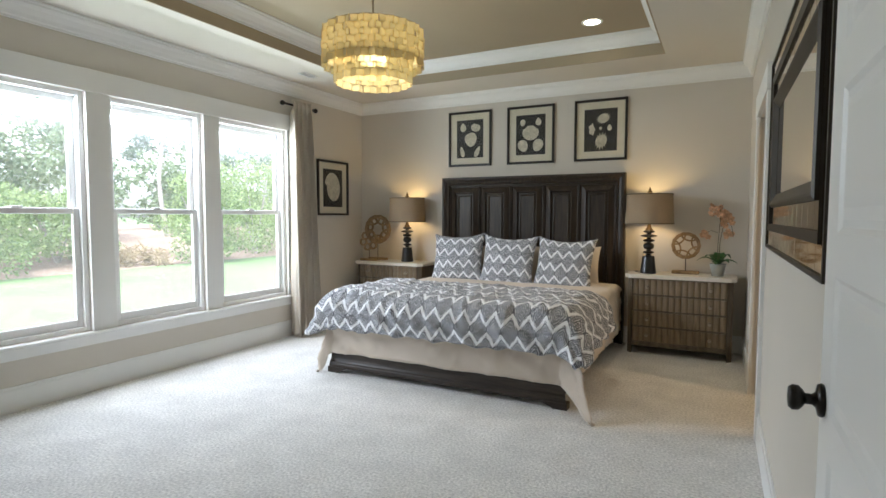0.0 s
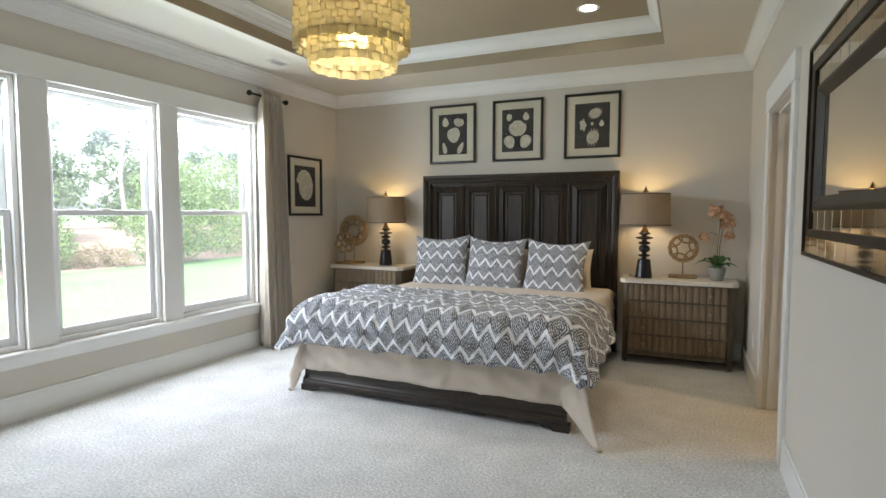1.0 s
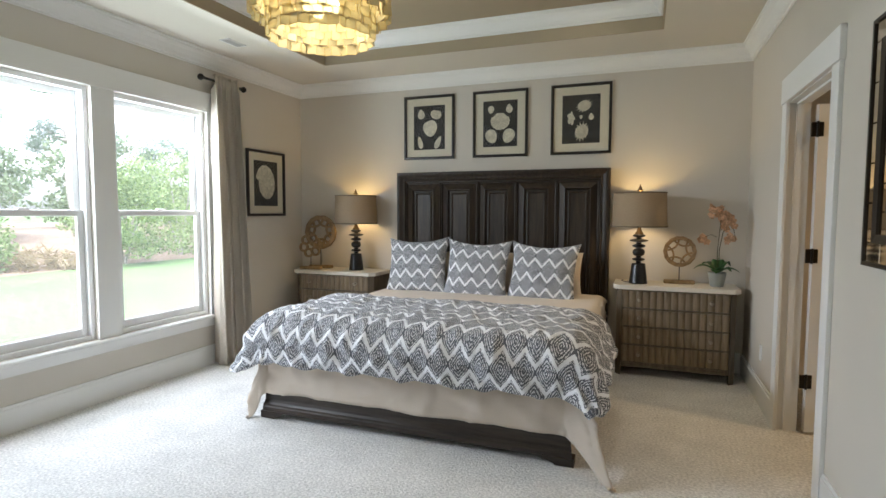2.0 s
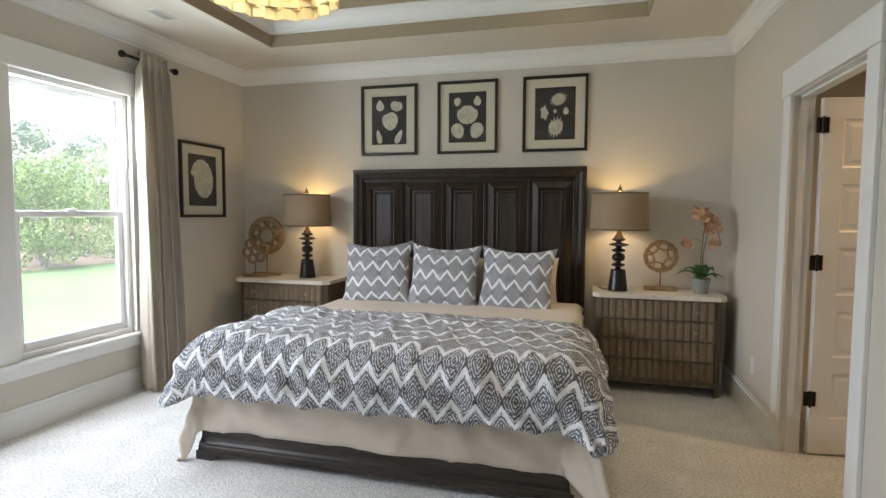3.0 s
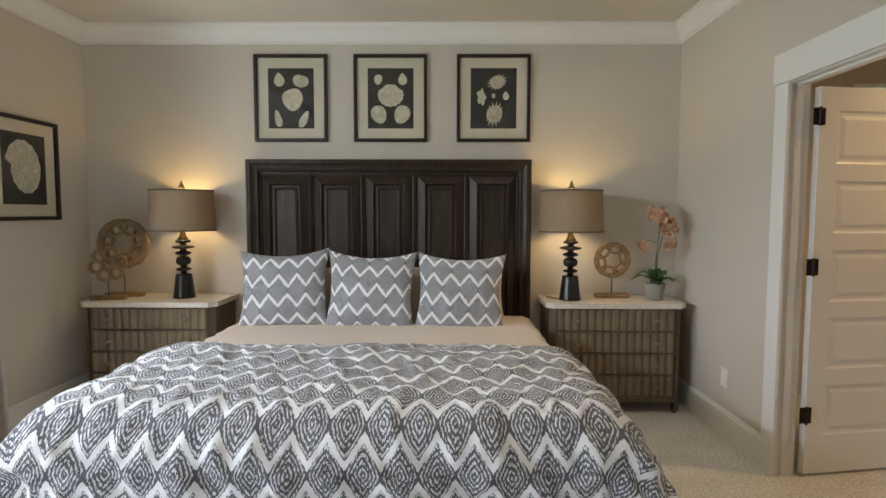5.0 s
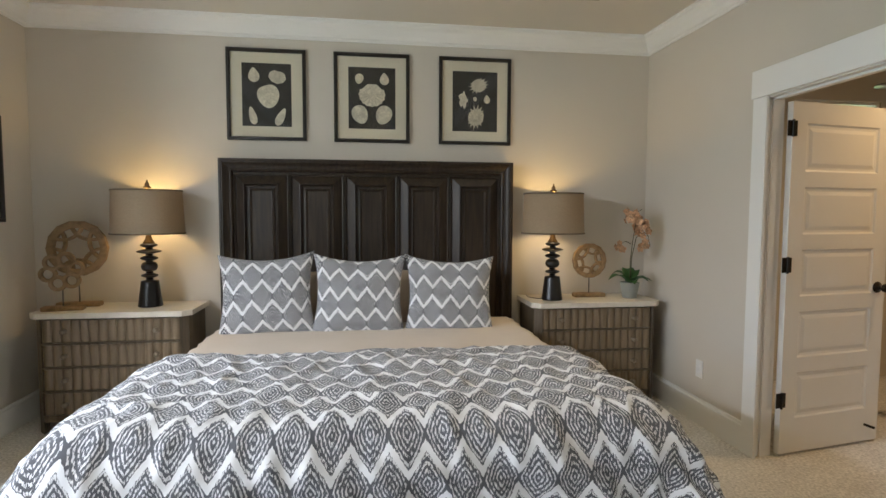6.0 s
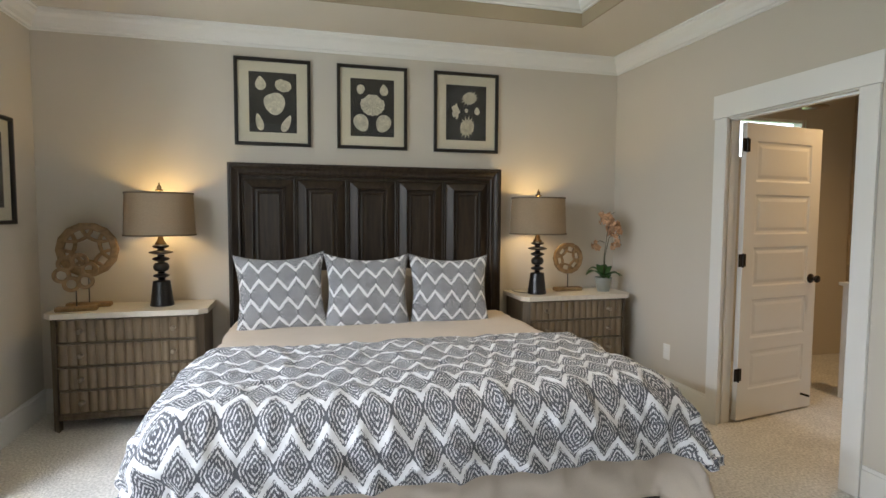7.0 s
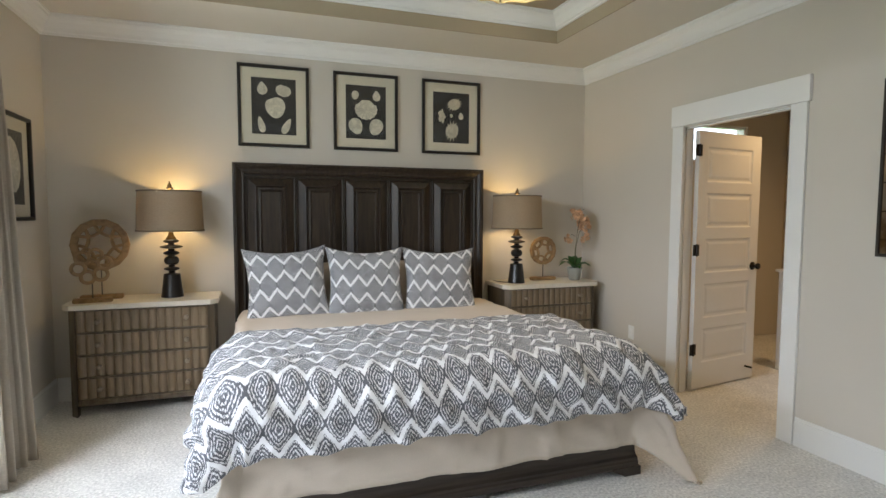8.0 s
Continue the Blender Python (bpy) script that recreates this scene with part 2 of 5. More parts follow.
def tube(bm, pts, r, seg=8, r_end=None):
    """A round bar along a line of points."""
    pts = [Vector(p) for p in pts]
    rings = []
    for k, p in enumerate(pts):
        d = (pts[min(k + 1, len(pts) - 1)] - pts[max(k - 1, 0)]).normalized()
        side = d.orthogonal().normalized() if k == 0 else (side - d * side.dot(d)).normalized()
        up = d.cross(side)
        rr = r if r_end is None else r + (r_end - r) * k / (len(pts) - 1)
        rings.append([bm.verts.new(p + rr * (math.cos(a) * side + math.sin(a) * up)) for a in (2 * math.pi * i / seg for i in range(seg))])
    for a, c in zip(rings, rings[1:]):
        for i in range(seg):
            j = (i + 1) % seg
            bm.faces.new((a[i], a[j], c[j], c[i]))
    bm.faces.new(rings[0][::-1])
    bm.faces.new(rings[-1])
    return bm


def grid(bm, nu, nv, where, uv=None):
    """A sheet of nu x nv cells; where(s, t) gives the place and uv(s, t) the cloth's metres, s and t from 0 to 1."""
    vs = [[bm.verts.new(where(i / nu, j / nv)) for j in range(nv + 1)] for i in range(nu + 1)]
    lay = bm.loops.layers.uv.verify() if uv else None
    for i in range(nu):
        for j in range(nv):
            f = bm.faces.new((vs[i][j], vs[i + 1][j], vs[i + 1][j + 1], vs[i][j + 1]))
            if uv:
                for lp, (a, c) in zip(f.loops, ((i, j), (i + 1, j), (i + 1, j + 1), (i, j + 1))):
                    lp[lay].uv = uv(a / nu, c / nv)
    return vs


def prism(bm, outline, z0, z1):
    """An outline in x and y, raised from z0 to z1."""
    a = [bm.verts.new((x, y, z0)) for x, y in outline]
    c = [bm.verts.new((x, y, z1)) for x, y in outline]
    bm.faces.new(a[::-1])
    bm.faces.new(c)
    for i in range(len(a)):
        j = (i + 1) % len(a)
        bm.faces.new((a[i], a[j], c[j], c[i]))
    return bm


def ring_moulding(profile, x0, x1, y0, y1):
    """A mitred moulding round a rectangle, inside it: (offset, height) pairs."""
    bm = bmesh.new()
    rows = [[bm.verts.new((x, y, z)) for x, y in ((x0 + o, y0 + o), (x1 - o, y0 + o), (x1 - o, y1 - o), (x0 + o, y1 - o))] for o, z in profile]
    for a, c in zip(rows, rows[1:]):
        for i in range(4):
            j = (i + 1) % 4
            bm.faces.new((a[i], a[j], c[j], c[i]))
    return bm


def wall(name, axis, at0, at1, span, height, holes=()):
    """A wall across x or y from at0 to at1, with openings (from, to, bottom, top) through it."""
    us = sorted({span[0], span[1], *(h[0] for h in holes), *(h[1] for h in holes)})
    zs = sorted({0.0, height, *(h[2] for h in holes), *(h[3] for h in holes)})
    bm = bmesh.new()
    for a, c in zip(us, us[1:]):
        for d, e in zip(zs, zs[1:]):
            if any(h[0] - 1e-6 < a and c < h[1] + 1e-6 and h[2] - 1e-6 < d and e < h[3] + 1e-6 for h in holes):
                continue
            if axis == "x":
                box(bm, at0, at1, a, c, d, e)
            else:
                box(bm, a, c, at0, at1, d, e)
    return tagged(part(name, bm, WALL), "warm off-white painted plaster wall", "wall", kind="structure")


# ---- room: walls, floor, ceiling ----
XW, XE, YS, YN, ZC = -5.265, -0.895, 0.75, 7.38, 2.71
WINDOWS = ((3.10, 3.955), (4.13, 4.958), (5.132, 6.0))
WZ0, WZ1 = 0.445, 2.20
DY0, DY1, DZ = 5.245, 6.118, 2.003
BX1, BY0 = 1.75, 4.3
wall("wall_north", "y", YN, YN + 0.14, (XW - 0.14, 2.3), 3.0, [(0.36, 1.16, 1.91, 2.30)])
wall("wall_west", "x", XW - 0.14, XW, (YS - 0.12, YN), 3.0, [(a, c, WZ0, WZ1) for a, c in WINDOWS])
wall("wall_east", "x", XE, XE + 0.115, (YS, YN), 3.0, [(DY0 - 0.02, DY1 + 0.02, 0.0, DZ + 0.02), (1.20, 2.05, 0.0, 2.03)])
wall("wall_south", "y", YS - 0.12, YS, (XW, 2.3), 3.0)
wall("wall_hall_east", "x", 2.18, 2.3, (YS, YN), 3.0)
wall("wall_bath_south", "y", BY0 - 0.12, BY0, (XE + 0.115, 2.18), 3.0)
tagged(part("floor", boxes((XW - 0.14, XE + 0.10, YS - 0.12, YN + 0.14, -0.12, 0.0), (XE + 0.10, 2.3, YS - 0.12, YN + 0.14, -0.12, -0.003)), CARPET), "pale greige cut-pile carpet", "carpet", kind="structure")
TX0, TX1, TY0, TY1, TZ = -4.52, -1.605, 1.6, 6.72, 2.92
tagged(part("ceiling", boxes((XW - 0.14, TX0 - 0.012, YS - 0.12, YN + 0.14, ZC, 3.0), (TX1 + 0.012, 2.3, YS - 0.12, YN + 0.14, ZC, 3.0), (TX0 - 0.012, TX1 + 0.012, YS - 0.12, TY0 - 0.012, ZC, 3.0), (TX0 - 0.012, TX1 + 0.012, TY1 + 0.012, YN + 0.14, ZC, 3.0)), CEIL), "pale painted ceiling border round the tray", "ceiling", kind="structure")
tagged(part("ceiling_tray", boxes((TX0 - 0.012, TX1 + 0.012, TY0 - 0.012, TY1 + 0.012, TZ, 3.0)), TRAY), "tan painted raised tray ceiling", "ceiling", kind="structure")
tagged(part("ceiling_fascia", boxes((TX0 - 0.012, TX0, TY0 - 0.012, TY1 + 0.012, ZC, TZ), (TX1, TX1 + 0.012, TY0 - 0.012, TY1 + 0.012, ZC, TZ), (TX0, TX1, TY0 - 0.012, TY0, ZC, TZ), (TX0, TX1, TY1, TY1 + 0.012, ZC, TZ)), TRAY), "tan painted edge of the tray ceiling", "ceiling", kind="structure")
crown = [(0.0, 0.0), (0.012, 0.0), (0.014, 0.014), (0.026, 0.020), (0.034, 0.045), (0.055, 0.080), (0.078, 0.100), (0.082, 0.116), (0.092, 0.118), (0.092, 0.13)]
tagged(part("crown_moulding", ring_moulding([(o, ZC - 0.13 + z) for o, z in crown], XW, XE, YS, YN), TRIM), "white painted crown moulding", "moulding", kind="structure")
tagged(part("tray_moulding", ring_moulding([(o * 1.1, TZ - 0.115 + z * 0.885) for o, z in crown], TX0, TX1, TY0, TY1), TRIM), "white painted moulding inside the tray ceiling", "moulding", kind="structure")


def skirting(name, x0, x1, y0, y1, side):
    """A tall baseboard with a small cap; side is the way that it faces."""
    bm = boxes((x0, x1, y0, y1, 0.0, 0.15))
    t = 0.006
    cap = {"w": (x0 + t, x1, y0, y1), "e": (x0, x1 - t, y0, y1), "n": (x0, x1, y0, y1 - t), "s": (x0, x1, y0 + t, y1)}[side]
    box(bm, *cap, 0.15, 0.17)
    return tagged(part(name, bm, TRIM), "white painted tall baseboard", "baseboard", kind="structure")


skirting("baseboard_north", XW + 0.015, XE - 0.015, YN - 0.015, YN, "s")
skirting("baseboard_west", XW, XW + 0.015, YS, YN, "e")
skirting("baseboard_east", XE - 0.015, XE, 2.27, DY0 - 0.11, "w")
skirting("baseboard_east_corner", XE - 0.015, XE, DY1 + 0.075, YN - 0.015, "w")

# ---- windows ----


def window(name, y0, y1):
    """A double-hung unit in its opening: frame, two sashes, panes, lock."""
    w = thing(name, XW, (y0 + y1) / 2, WZ0, "white double-hung window with two sashes", "window")
    w["kind"] = "structure"
    h, half = WZ1 - WZ0, (y1 - y0) / 2
    f = 0.035

    def rim(a0, a1, c0, c1, z0, z1, t, tb=None):
        tb = tb or t
        return boxes((a0, a1, c0, c0 + t, z0, z1), (a0, a1, c1 - t, c1, z0, z1), (a0, a1, c0 + t, c1 - t, z0, z0 + tb), (a0, a1, c0 + t, c1 - t, z1 - t, z1), bevel=0.003)
    part("window_frame", rim(-0.125, -0.02, -half, half, 0.0, h, f), VINYL, w)
    mid = 1.335 - WZ0
    up = part("upper_sash", rim(-0.115, -0.085, -half + f, half - f, mid - 0.02, h - f, 0.042), VINYL, w)
    lo = part("lower_sash", rim(-0.080, -0.050, -half + f, half - f, f, mid + 0.02, 0.042, 0.055), VINYL, w)
    for s, x, z0, z1 in ((up, -0.100, mid, h - f - 0.03), (lo, -0.066, f + 0.04, mid)):
        p = part("pane", boxes((x, x + 0.004, -half + f + 0.035, half - f - 0.035, z0, z1)), PANE, s, "clear glass")
        p.visible_shadow = False
    part("sash_lock", boxes((-0.078, -0.052, -0.035, 0.035, mid + 0.02, mid + 0.034), bevel=0.003), VINYL, lo)
    return w


for i, (a, c) in enumerate(WINDOWS):
    window("window_%d" % (i + 1), a, c)
W0, W1 = WINDOWS[0][0], WINDOWS[-1][1]
trims = boxes((XW, XW + 0.02, W0 - 0.12, W0, WZ0, WZ1), (XW, XW + 0.02, W1, W1 + 0.12, WZ0, WZ1), *((XW, XW + 0.02, a[1], c[0], WZ0, WZ1) for a, c in zip(WINDOWS, WINDOWS[1:])), bevel=0.002)
tagged(part("window_casing", trims, TRIM), "white flat casing boards between the windows", "trim", kind="structure")
tagged(part("window_head", boxes((XW, XW + 0.026, W0 - 0.14, W1 + 0.14, WZ1 + 0.001, WZ1 + 0.165), bevel=0.003), TRIM), "white flat head casing over the windows", "trim", kind="structure")
tagged(part("window_stool", boxes((XW - 0.01, XW + 0.05, W0 - 0.14, W1 + 0.14, WZ0 - 0.026, WZ0 - 0.001), bevel=0.006), TRIM), "white window stool board", "trim", kind="structure")
tagged(part("window_apron", boxes((XW, XW + 0.018, W0 - 0.12, W1 + 0.12, WZ0 - 0.10, WZ0 - 0.027), bevel=0.002), TRIM), "white apron board under the windows", "trim", kind="structure")

# ---- lamps added to boost the daylight at the windows: a strip at the head of each opening, and one for the light off the lawn ----
for a, c in WINDOWS:
    lamp = new("sky_fill", bpy.data.lights.new("sky_fill", "AREA"))
    lamp.data.shape, lamp.data.size, lamp.data.size_y = "RECTANGLE", c - a - 0.08, 0.09
    lamp.data.energy, lamp.data.color = 3.2, (0.95, 0.98, 1.0)
    lamp.matrix_world = Matrix.Translation((XW - 0.128, (a + c) / 2, WZ1 - 0.125)) @ pose(0, 0, 0, 0, 0, -90) @ pose(0, 0, 0, 49, 0, 0)
# unseen lamp below the sills, added to strengthen the bounce off the lawn
lamp = new("lawn_fill", bpy.data.lights.new("lawn_fill", "AREA"))
lamp.data.shape, lamp.data.size, lamp.data.size_y = "RECTANGLE", 3.2, 0.6
lamp.data.energy, lamp.data.color = 14, (0.97, 1.0, 0.93)
lamp.matrix_world = Matrix.Translation((-5.80, 4.55, -0.10)) @ pose(0, 0, 0, 0, 0, -90) @ pose(0, 0, 0, 135, 0, 0)

# ---- bathroom door, its frame, the entry door ----


def door_leaf(name, w, h, label, cat_kind, panels=5):
    """A five-panel door leaf hung at its own origin, along +x, with recessed panels on both faces."""
    d = thing(name, 0, 0, 0, label, "door")
    d["kind"] = cat_kind
    t, st = 0.035, 0.105
    zs = [0.0]
    rail = [0.20] + [0.085] * (panels - 1) + [0.115]
    ph = (h - sum(rail)) / panels
    bm = boxes((0, st, -t / 2, t / 2, 0, h), (w - st, w, -t / 2, t / 2, 0, h))
    z = 0.0
    for r in rail:
        box(bm, st, w - st, -t / 2, t / 2, z, z + r)
        z += r + ph
    part("leaf_frame", bm, TRIM, d)
    z = rail[0]
    for i in range(panels):
        bm = bmesh.new()
        a0, a1, c0, c1 = st, w - st, z, z + ph
        for s in (-1, 1):
            rows = []
            for o, y in ((0, t / 2), (0.010, t / 2 - 0.006), (0.024, t / 2 - 0.007), (0.045, t / 2 - 0.002)):
                rows.append([bm.verts.new((x, s * y, zz)) for x, zz in ((a0 + o, c0 + o), (a1 - o, c0 + o), (a1 - o, c1 - o), (a0 + o, c1 - o))])
            for a, c in zip(rows, rows[1:]):
                for k in range(4):
                    m = (k + 1) % 4
                    bm.faces.new((a[k], a[m], c[m], c[k]) if s < 0 else (a[k], c[k], c[m], a[m]))
            bm.faces.new(rows[-1] if s < 0 else rows[-1][::-1])
        part("panel", bm, TRIM, d)
        z += ph + rail[i + 1]
    return d


def knob_set(parent, x, z, y, side):
    """A black knob on a round plate, standing out of a leaf on one side."""
    bm = bmesh.new()
    lathe(bm, [(0.0, 0.0), (0.032, 0.0), (0.034, 0.004), (0.032, 0.010), (0.016, 0.014), (0.011, 0.020), (0.011, 0.032), (0.018, 0.036), (0.025, 0.043), (0.026, 0.054), (0.021, 0.061), (0.0, 0.063)], 28)
    bm.transform(pose(x, y, z, 90 if side < 0 else -90))
    part("knob", bm, BRONZE, parent, "oil-rubbed bronze knob", smooth=True)


bath = door_leaf("door_1", 0.765, 1.975, "white five-panel door standing open to the bathroom", "structure")
knob_set(bath, 0.70, 0.93, -0.0175, -1)
knob_set(bath, 0.70, 0.93, 0.0175, 1)
for z in (0.27, 1.035, 1.785):
    bm = boxes((-0.040, 0.028, -0.026, -0.0185, z, z + 0.085), bevel=0.003)
    tube(bm, [(-0.006, -0.028, z - 0.004), (-0.006, -0.028, z + 0.089)], 0.007, 10)
    part("hinge", bm, BRONZE, bath, "black hinge")
bath.matrix_world = pose(-0.748, 6.112, 0.012, 0, 0, 9)
# jamb with its stop, and flat casing with a taller head
J = XE + 0.115
bm = boxes((XE, J, DY0 - 0.02, DY0, 0, DZ), (XE, J, DY1, DY1 + 0.02, 0, DZ), (XE, J, DY0 - 0.02, DY1 + 0.02, DZ, DZ + 0.02))
for q in ((XE + 0.04, XE + 0.075, DY0, DY0 + 0.012, 0, DZ), (XE + 0.04, XE + 0.075, DY1 - 0.012, DY1, 0, DZ), (XE + 0.04, XE + 0.075, DY0, DY1, DZ - 0.012, DZ)):
    box(bm, *q)
tagged(part("door_jamb", bm, TRIM), "white painted door jamb with stops", "door frame", kind="structure")
C0 = XE - 0.020
bm = boxes((C0, XE, DY0 - 0.105, DY0 - 0.004, 0, DZ + 0.004), (C0, XE, 6.086, 6.19, 0, DZ + 0.004), bevel=0.002)
box(bm, C0 - 0.006, XE, DY0 - 0.12, 6.20, DZ + 0.005, DZ + 0.155, bevel=0.002)
tagged(part("door_casing", bm, TRIM), "white flat door casing with a tall head board", "trim", kind="structure")

entry = door_leaf("door_2", 0.86, 2.0, "white five-panel entry door folded back against the wall", "structure")
knob_set(entry, 0.815, 0.92, 0.0175, 1)
entry.matrix_world = pose(-0.9165, 2.09, 0.012, 0, 0, 90)
bm = boxes((C0, XE, 2.05, 2.085, 0, 2.03), (C0, XE, 1.10, 1.20, 0, 2.03), (C0 - 0.006, XE, 1.09, 2.16, 2.031, 2.17), bevel=0.002)
tagged(part("entry_casing", bm, TRIM), "white flat casing round the entry doorway", "trim", kind="structure")

# ---- bathroom beyond ----
TILE = material("beige shower tile", (0.56, 0.48, 0.37), 0.35, vary=0.05, scale=8, stain=0.06, stain_scale=2)
GROUT = material("grout", (0.48, 0.42, 0.34), 0.9)
back = part("shower_wall", boxes((BX1, BX1 + 0.05, BY0, YN, 0, ZC)), GROUT)
tagged(back, "beige tiled shower wall", "tiled wall", kind="structure")
one = mesh_of(boxes((0, 0.008, 0.002, 0.598, 0.002, 0.298)), "tile", TILE)
for j in range(9):
    for i in range(6):
        y = BY0 + 0.6 * i - (0.3 if j % 2 else 0)
        if y < BY0 - 0.01 or y + 0.6 > YN + 0.25:
            continue
        t = new("tile", one)
        t.parent = back
        t.matrix_world = pose(BX1 - 0.008, min(y, YN - 0.6), 0.3 * j)
tagged(part("shower_knee_wall", boxes((0.42, 0.54, 5.3, 6.34, 0, 0.86), (0.40, 0.56, 5.28, 6.36, 0.86, 0.885), bevel=0.003), TRIM), "white painted half wall beside the shower", "half wall", kind="structure")
sh = thing("shower_head", 0.85, 7.02, 2.335, "round rain shower head on a drop arm", "shower head")
bm = bmesh.new()
lathe(bm, [(0, 0), (0.10, 0.0), (0.105, 0.006), (0.10, 0.014), (0.03, 0.022), (0.02, 0.05), (0.0, 0.05)], 32)
part("head", bm, BRASS, sh, smooth=True)
part("arm", lathe(bmesh.new(), [(0, 0.05), (0.011, 0.05), (0.011, 0.37), (0.03, 0.372), (0.03, 0.39), (0, 0.39)], 16), BRASS, sh)
w = thing("window_bath", 0.76, YN, 1.91, "high white bathroom window", "window")
w["kind"] = "structure"
part("window_frame", boxes((-0.40, -0.375, 0.02, 0.09, 0, 0.39), (0.375, 0.40, 0.02, 0.09, 0, 0.39), (-0.375, 0.375, 0.02, 0.09, 0, 0.025), (-0.375, 0.375, 0.02, 0.09, 0.365, 0.39)), VINYL, w)
p = part("pane", boxes((-0.375, 0.375, 0.05, 0.054, 0.025, 0.365)), PANE, w)
p.visible_shadow = False
can = thing("recessed_light", 0.35, 5.75, ZC, "white recessed ceiling light, switched on", "ceiling light", "recessed lights")
part("trim_ring", lathe(bmesh.new(), [(0.062, 0.0), (0.085, -0.004), (0.088, 0.0)], 32), TRIM, can)
part("lens", lathe(bmesh.new(), [(0.0, -0.001), (0.062, -0.001)], 32), glow("warm lamp lens", (1.0, 0.86, 0.62), 5), can)
can2 = copy_thing(can, pose(-2.13, 6.28, TZ))
for x, y, z, e, tint, wide in ((0.35, 5.75, ZC - 0.02, 10, (1.0, 0.60, 0.24), radians(150)), (-2.13, 6.28, TZ - 0.02, 3, (1.0, 0.83, 0.6), radians(92))):
    s = new("can_beam", bpy.data.lights.new("can_beam", "SPOT"))
    s.data.energy, s.data.spot_size, s.data.spot_blend, s.data.color, s.data.shadow_soft_size = e, wide, 0.8, tint, 0.05
    s.matrix_world = Matrix.Translation((x, y, z))

# ---- bed ----
BX, BF, BH, TOP = -3.012, 5.195, 7.22, 0.625
HALF = 0.985


def drape(x, y, z, ext, r, flare, lift=0.0):
    """Where a flat sheet's point (x, y) comes to lie once laid over the mattress; ext: half width and foot edge of the flat top."""
    hx, fy = ext
    dx = max(abs(x - BX) - hx, 0.0) * (1 if x > BX else -1)
    dy = min(y - fy, 0.0)
    d = math.hypot(dx, dy)
    if d < 1e-6:
        return Vector((x, y, z + lift)), 0.0
    ux, uy = dx / d, dy / d
    arc = r * math.pi / 2
    if d < arc:
        a = d / r
        out, down = r * math.sin(a), r * (1 - math.cos(a))
    else:
        out, down = r + (d - arc) * flare, r + (d - arc) * math.sqrt(1 - flare * flare)
    cx, cy = x - dx, y - dy
    return Vector((cx + ux * out, cy + uy * out, z + lift - down)), d


bed = thing("bed", BX, 7.3, 0, "king bed of dark-stained wood with a tall panelled headboard", "bed")
inv = Matrix.Translation((-BX, -7.3, 0))


def bed_part(name, bm, mat, parent=bed, label="", smooth=False):
    bm.transform(inv)
    return part(name, bm, mat, parent, label, smooth)


HX0, HX1, HZ, HY = -4.05, -1.985, 1.735, 7.30
bed_part("headboard_back", boxes((HX0 + 0.03, HX1 - 0.03, HY + 0.02, HY + 0.055, 0.25, HZ - 0.04)), DARKWOOD)
bm = bmesh.new()
# mitred outer frame: a thin outer edge, then a cove that falls to an inner bead
rows = []
for o, y in ((0.0, 0.065), (0.0, -0.020), (0.004, -0.025), (0.014, -0.026), (0.018, -0.020), (0.026, -0.020), (0.034, -0.010), (0.048, 0.000), (0.064, 0.005), (0.070, -0.002), (0.077, -0.004), (0.084, 0.002), (0.090, 0.016), (0.090, 0.060)):
    rows.append([bm.verts.new(q) for q in ((HX0 + o, HY + y, 0.0), (HX0 + o, HY + y, HZ + 0.008 - o), (HX1 - o, HY + y, HZ + 0.008 - o), (HX1 - o, HY + y, 0.0))])
for a, c in zip(rows, rows[1:]):
    for k in range(3):
        bm.faces.new((a[k], a[k + 1], c[k + 1], c[k]))
bmesh.ops.recalc_face_normals(bm, faces=bm.faces)
bed_part("headboard_frame", bm, DARKWOOD)
IX0, IX1 = HX0 + 0.09, HX1 - 0.09
PW = (IX1 - IX0) / 5
for i in range(5):
    # each panel: a bead, a wide border that rises inwards, then a recessed field within two mouldings
    a0, a1, c0, c1 = IX0 + i * PW + 0.004, IX0 + (i + 1) * PW - 0.004, 0.35, HZ - 0.094
    bm = bmesh.new()
    rows = []
    for o, y in ((0.0, 0.022), (0.0, 0.010), (0.004, 0.006), (0.009, 0.008), (0.013, 0.020), (0.018, 0.019), (0.066, -0.010), (0.072, -0.012), (0.077, 0.008), (0.084, 0.016), (0.094, 0.016), (0.098, 0.008), (0.106, 0.006), (0.116, 0.017), (0.122, 0.018)):
        rows.append([bm.verts.new((x, HY + y, zz)) for x, zz in ((a0 + o, c0 + o), (a1 - o, c0 + o), (a1 - o, c1 - o), (a0 + o, c1 - o))])
    for a, c in zip(rows, rows[1:]):
        for k in range(4):
            m = (k + 1) % 4
            bm.faces.new((a[k], a[m], c[m], c[k]))
    bm.faces.new(rows[-1])
    bed_part("headboard_panel", bm, DARKWOOD)
for x in (BX - 0.98, BX + 0.95):
    bed_part("side_rail", boxes((x, x + 0.03, 5.2, 7.3, 0.09, 0.30), bevel=0.003), DARKRAIL)
bm = bmesh.new()
# foot rail with mouldings, swelling out towards its base
prof = [(0.0, 0.040), (0.0, 0.070), (0.004, 0.078), (0.004, 0.090), (0.014, 0.102), (0.020, 0.120), (0.022, 0.160), (0.017, 0.168), (0.017, 0.178), (0.024, 0.186), (0.030, 0.200), (0.030, 0.225), (0.060, 0.225), (0.060, 0.040)]
ends = [[bm.verts.new((x + sx * o * 0.4, 5.138 + o, z)) for o, z in prof] for x, sx in ((-4.008, 1), (-2.017, -1))]
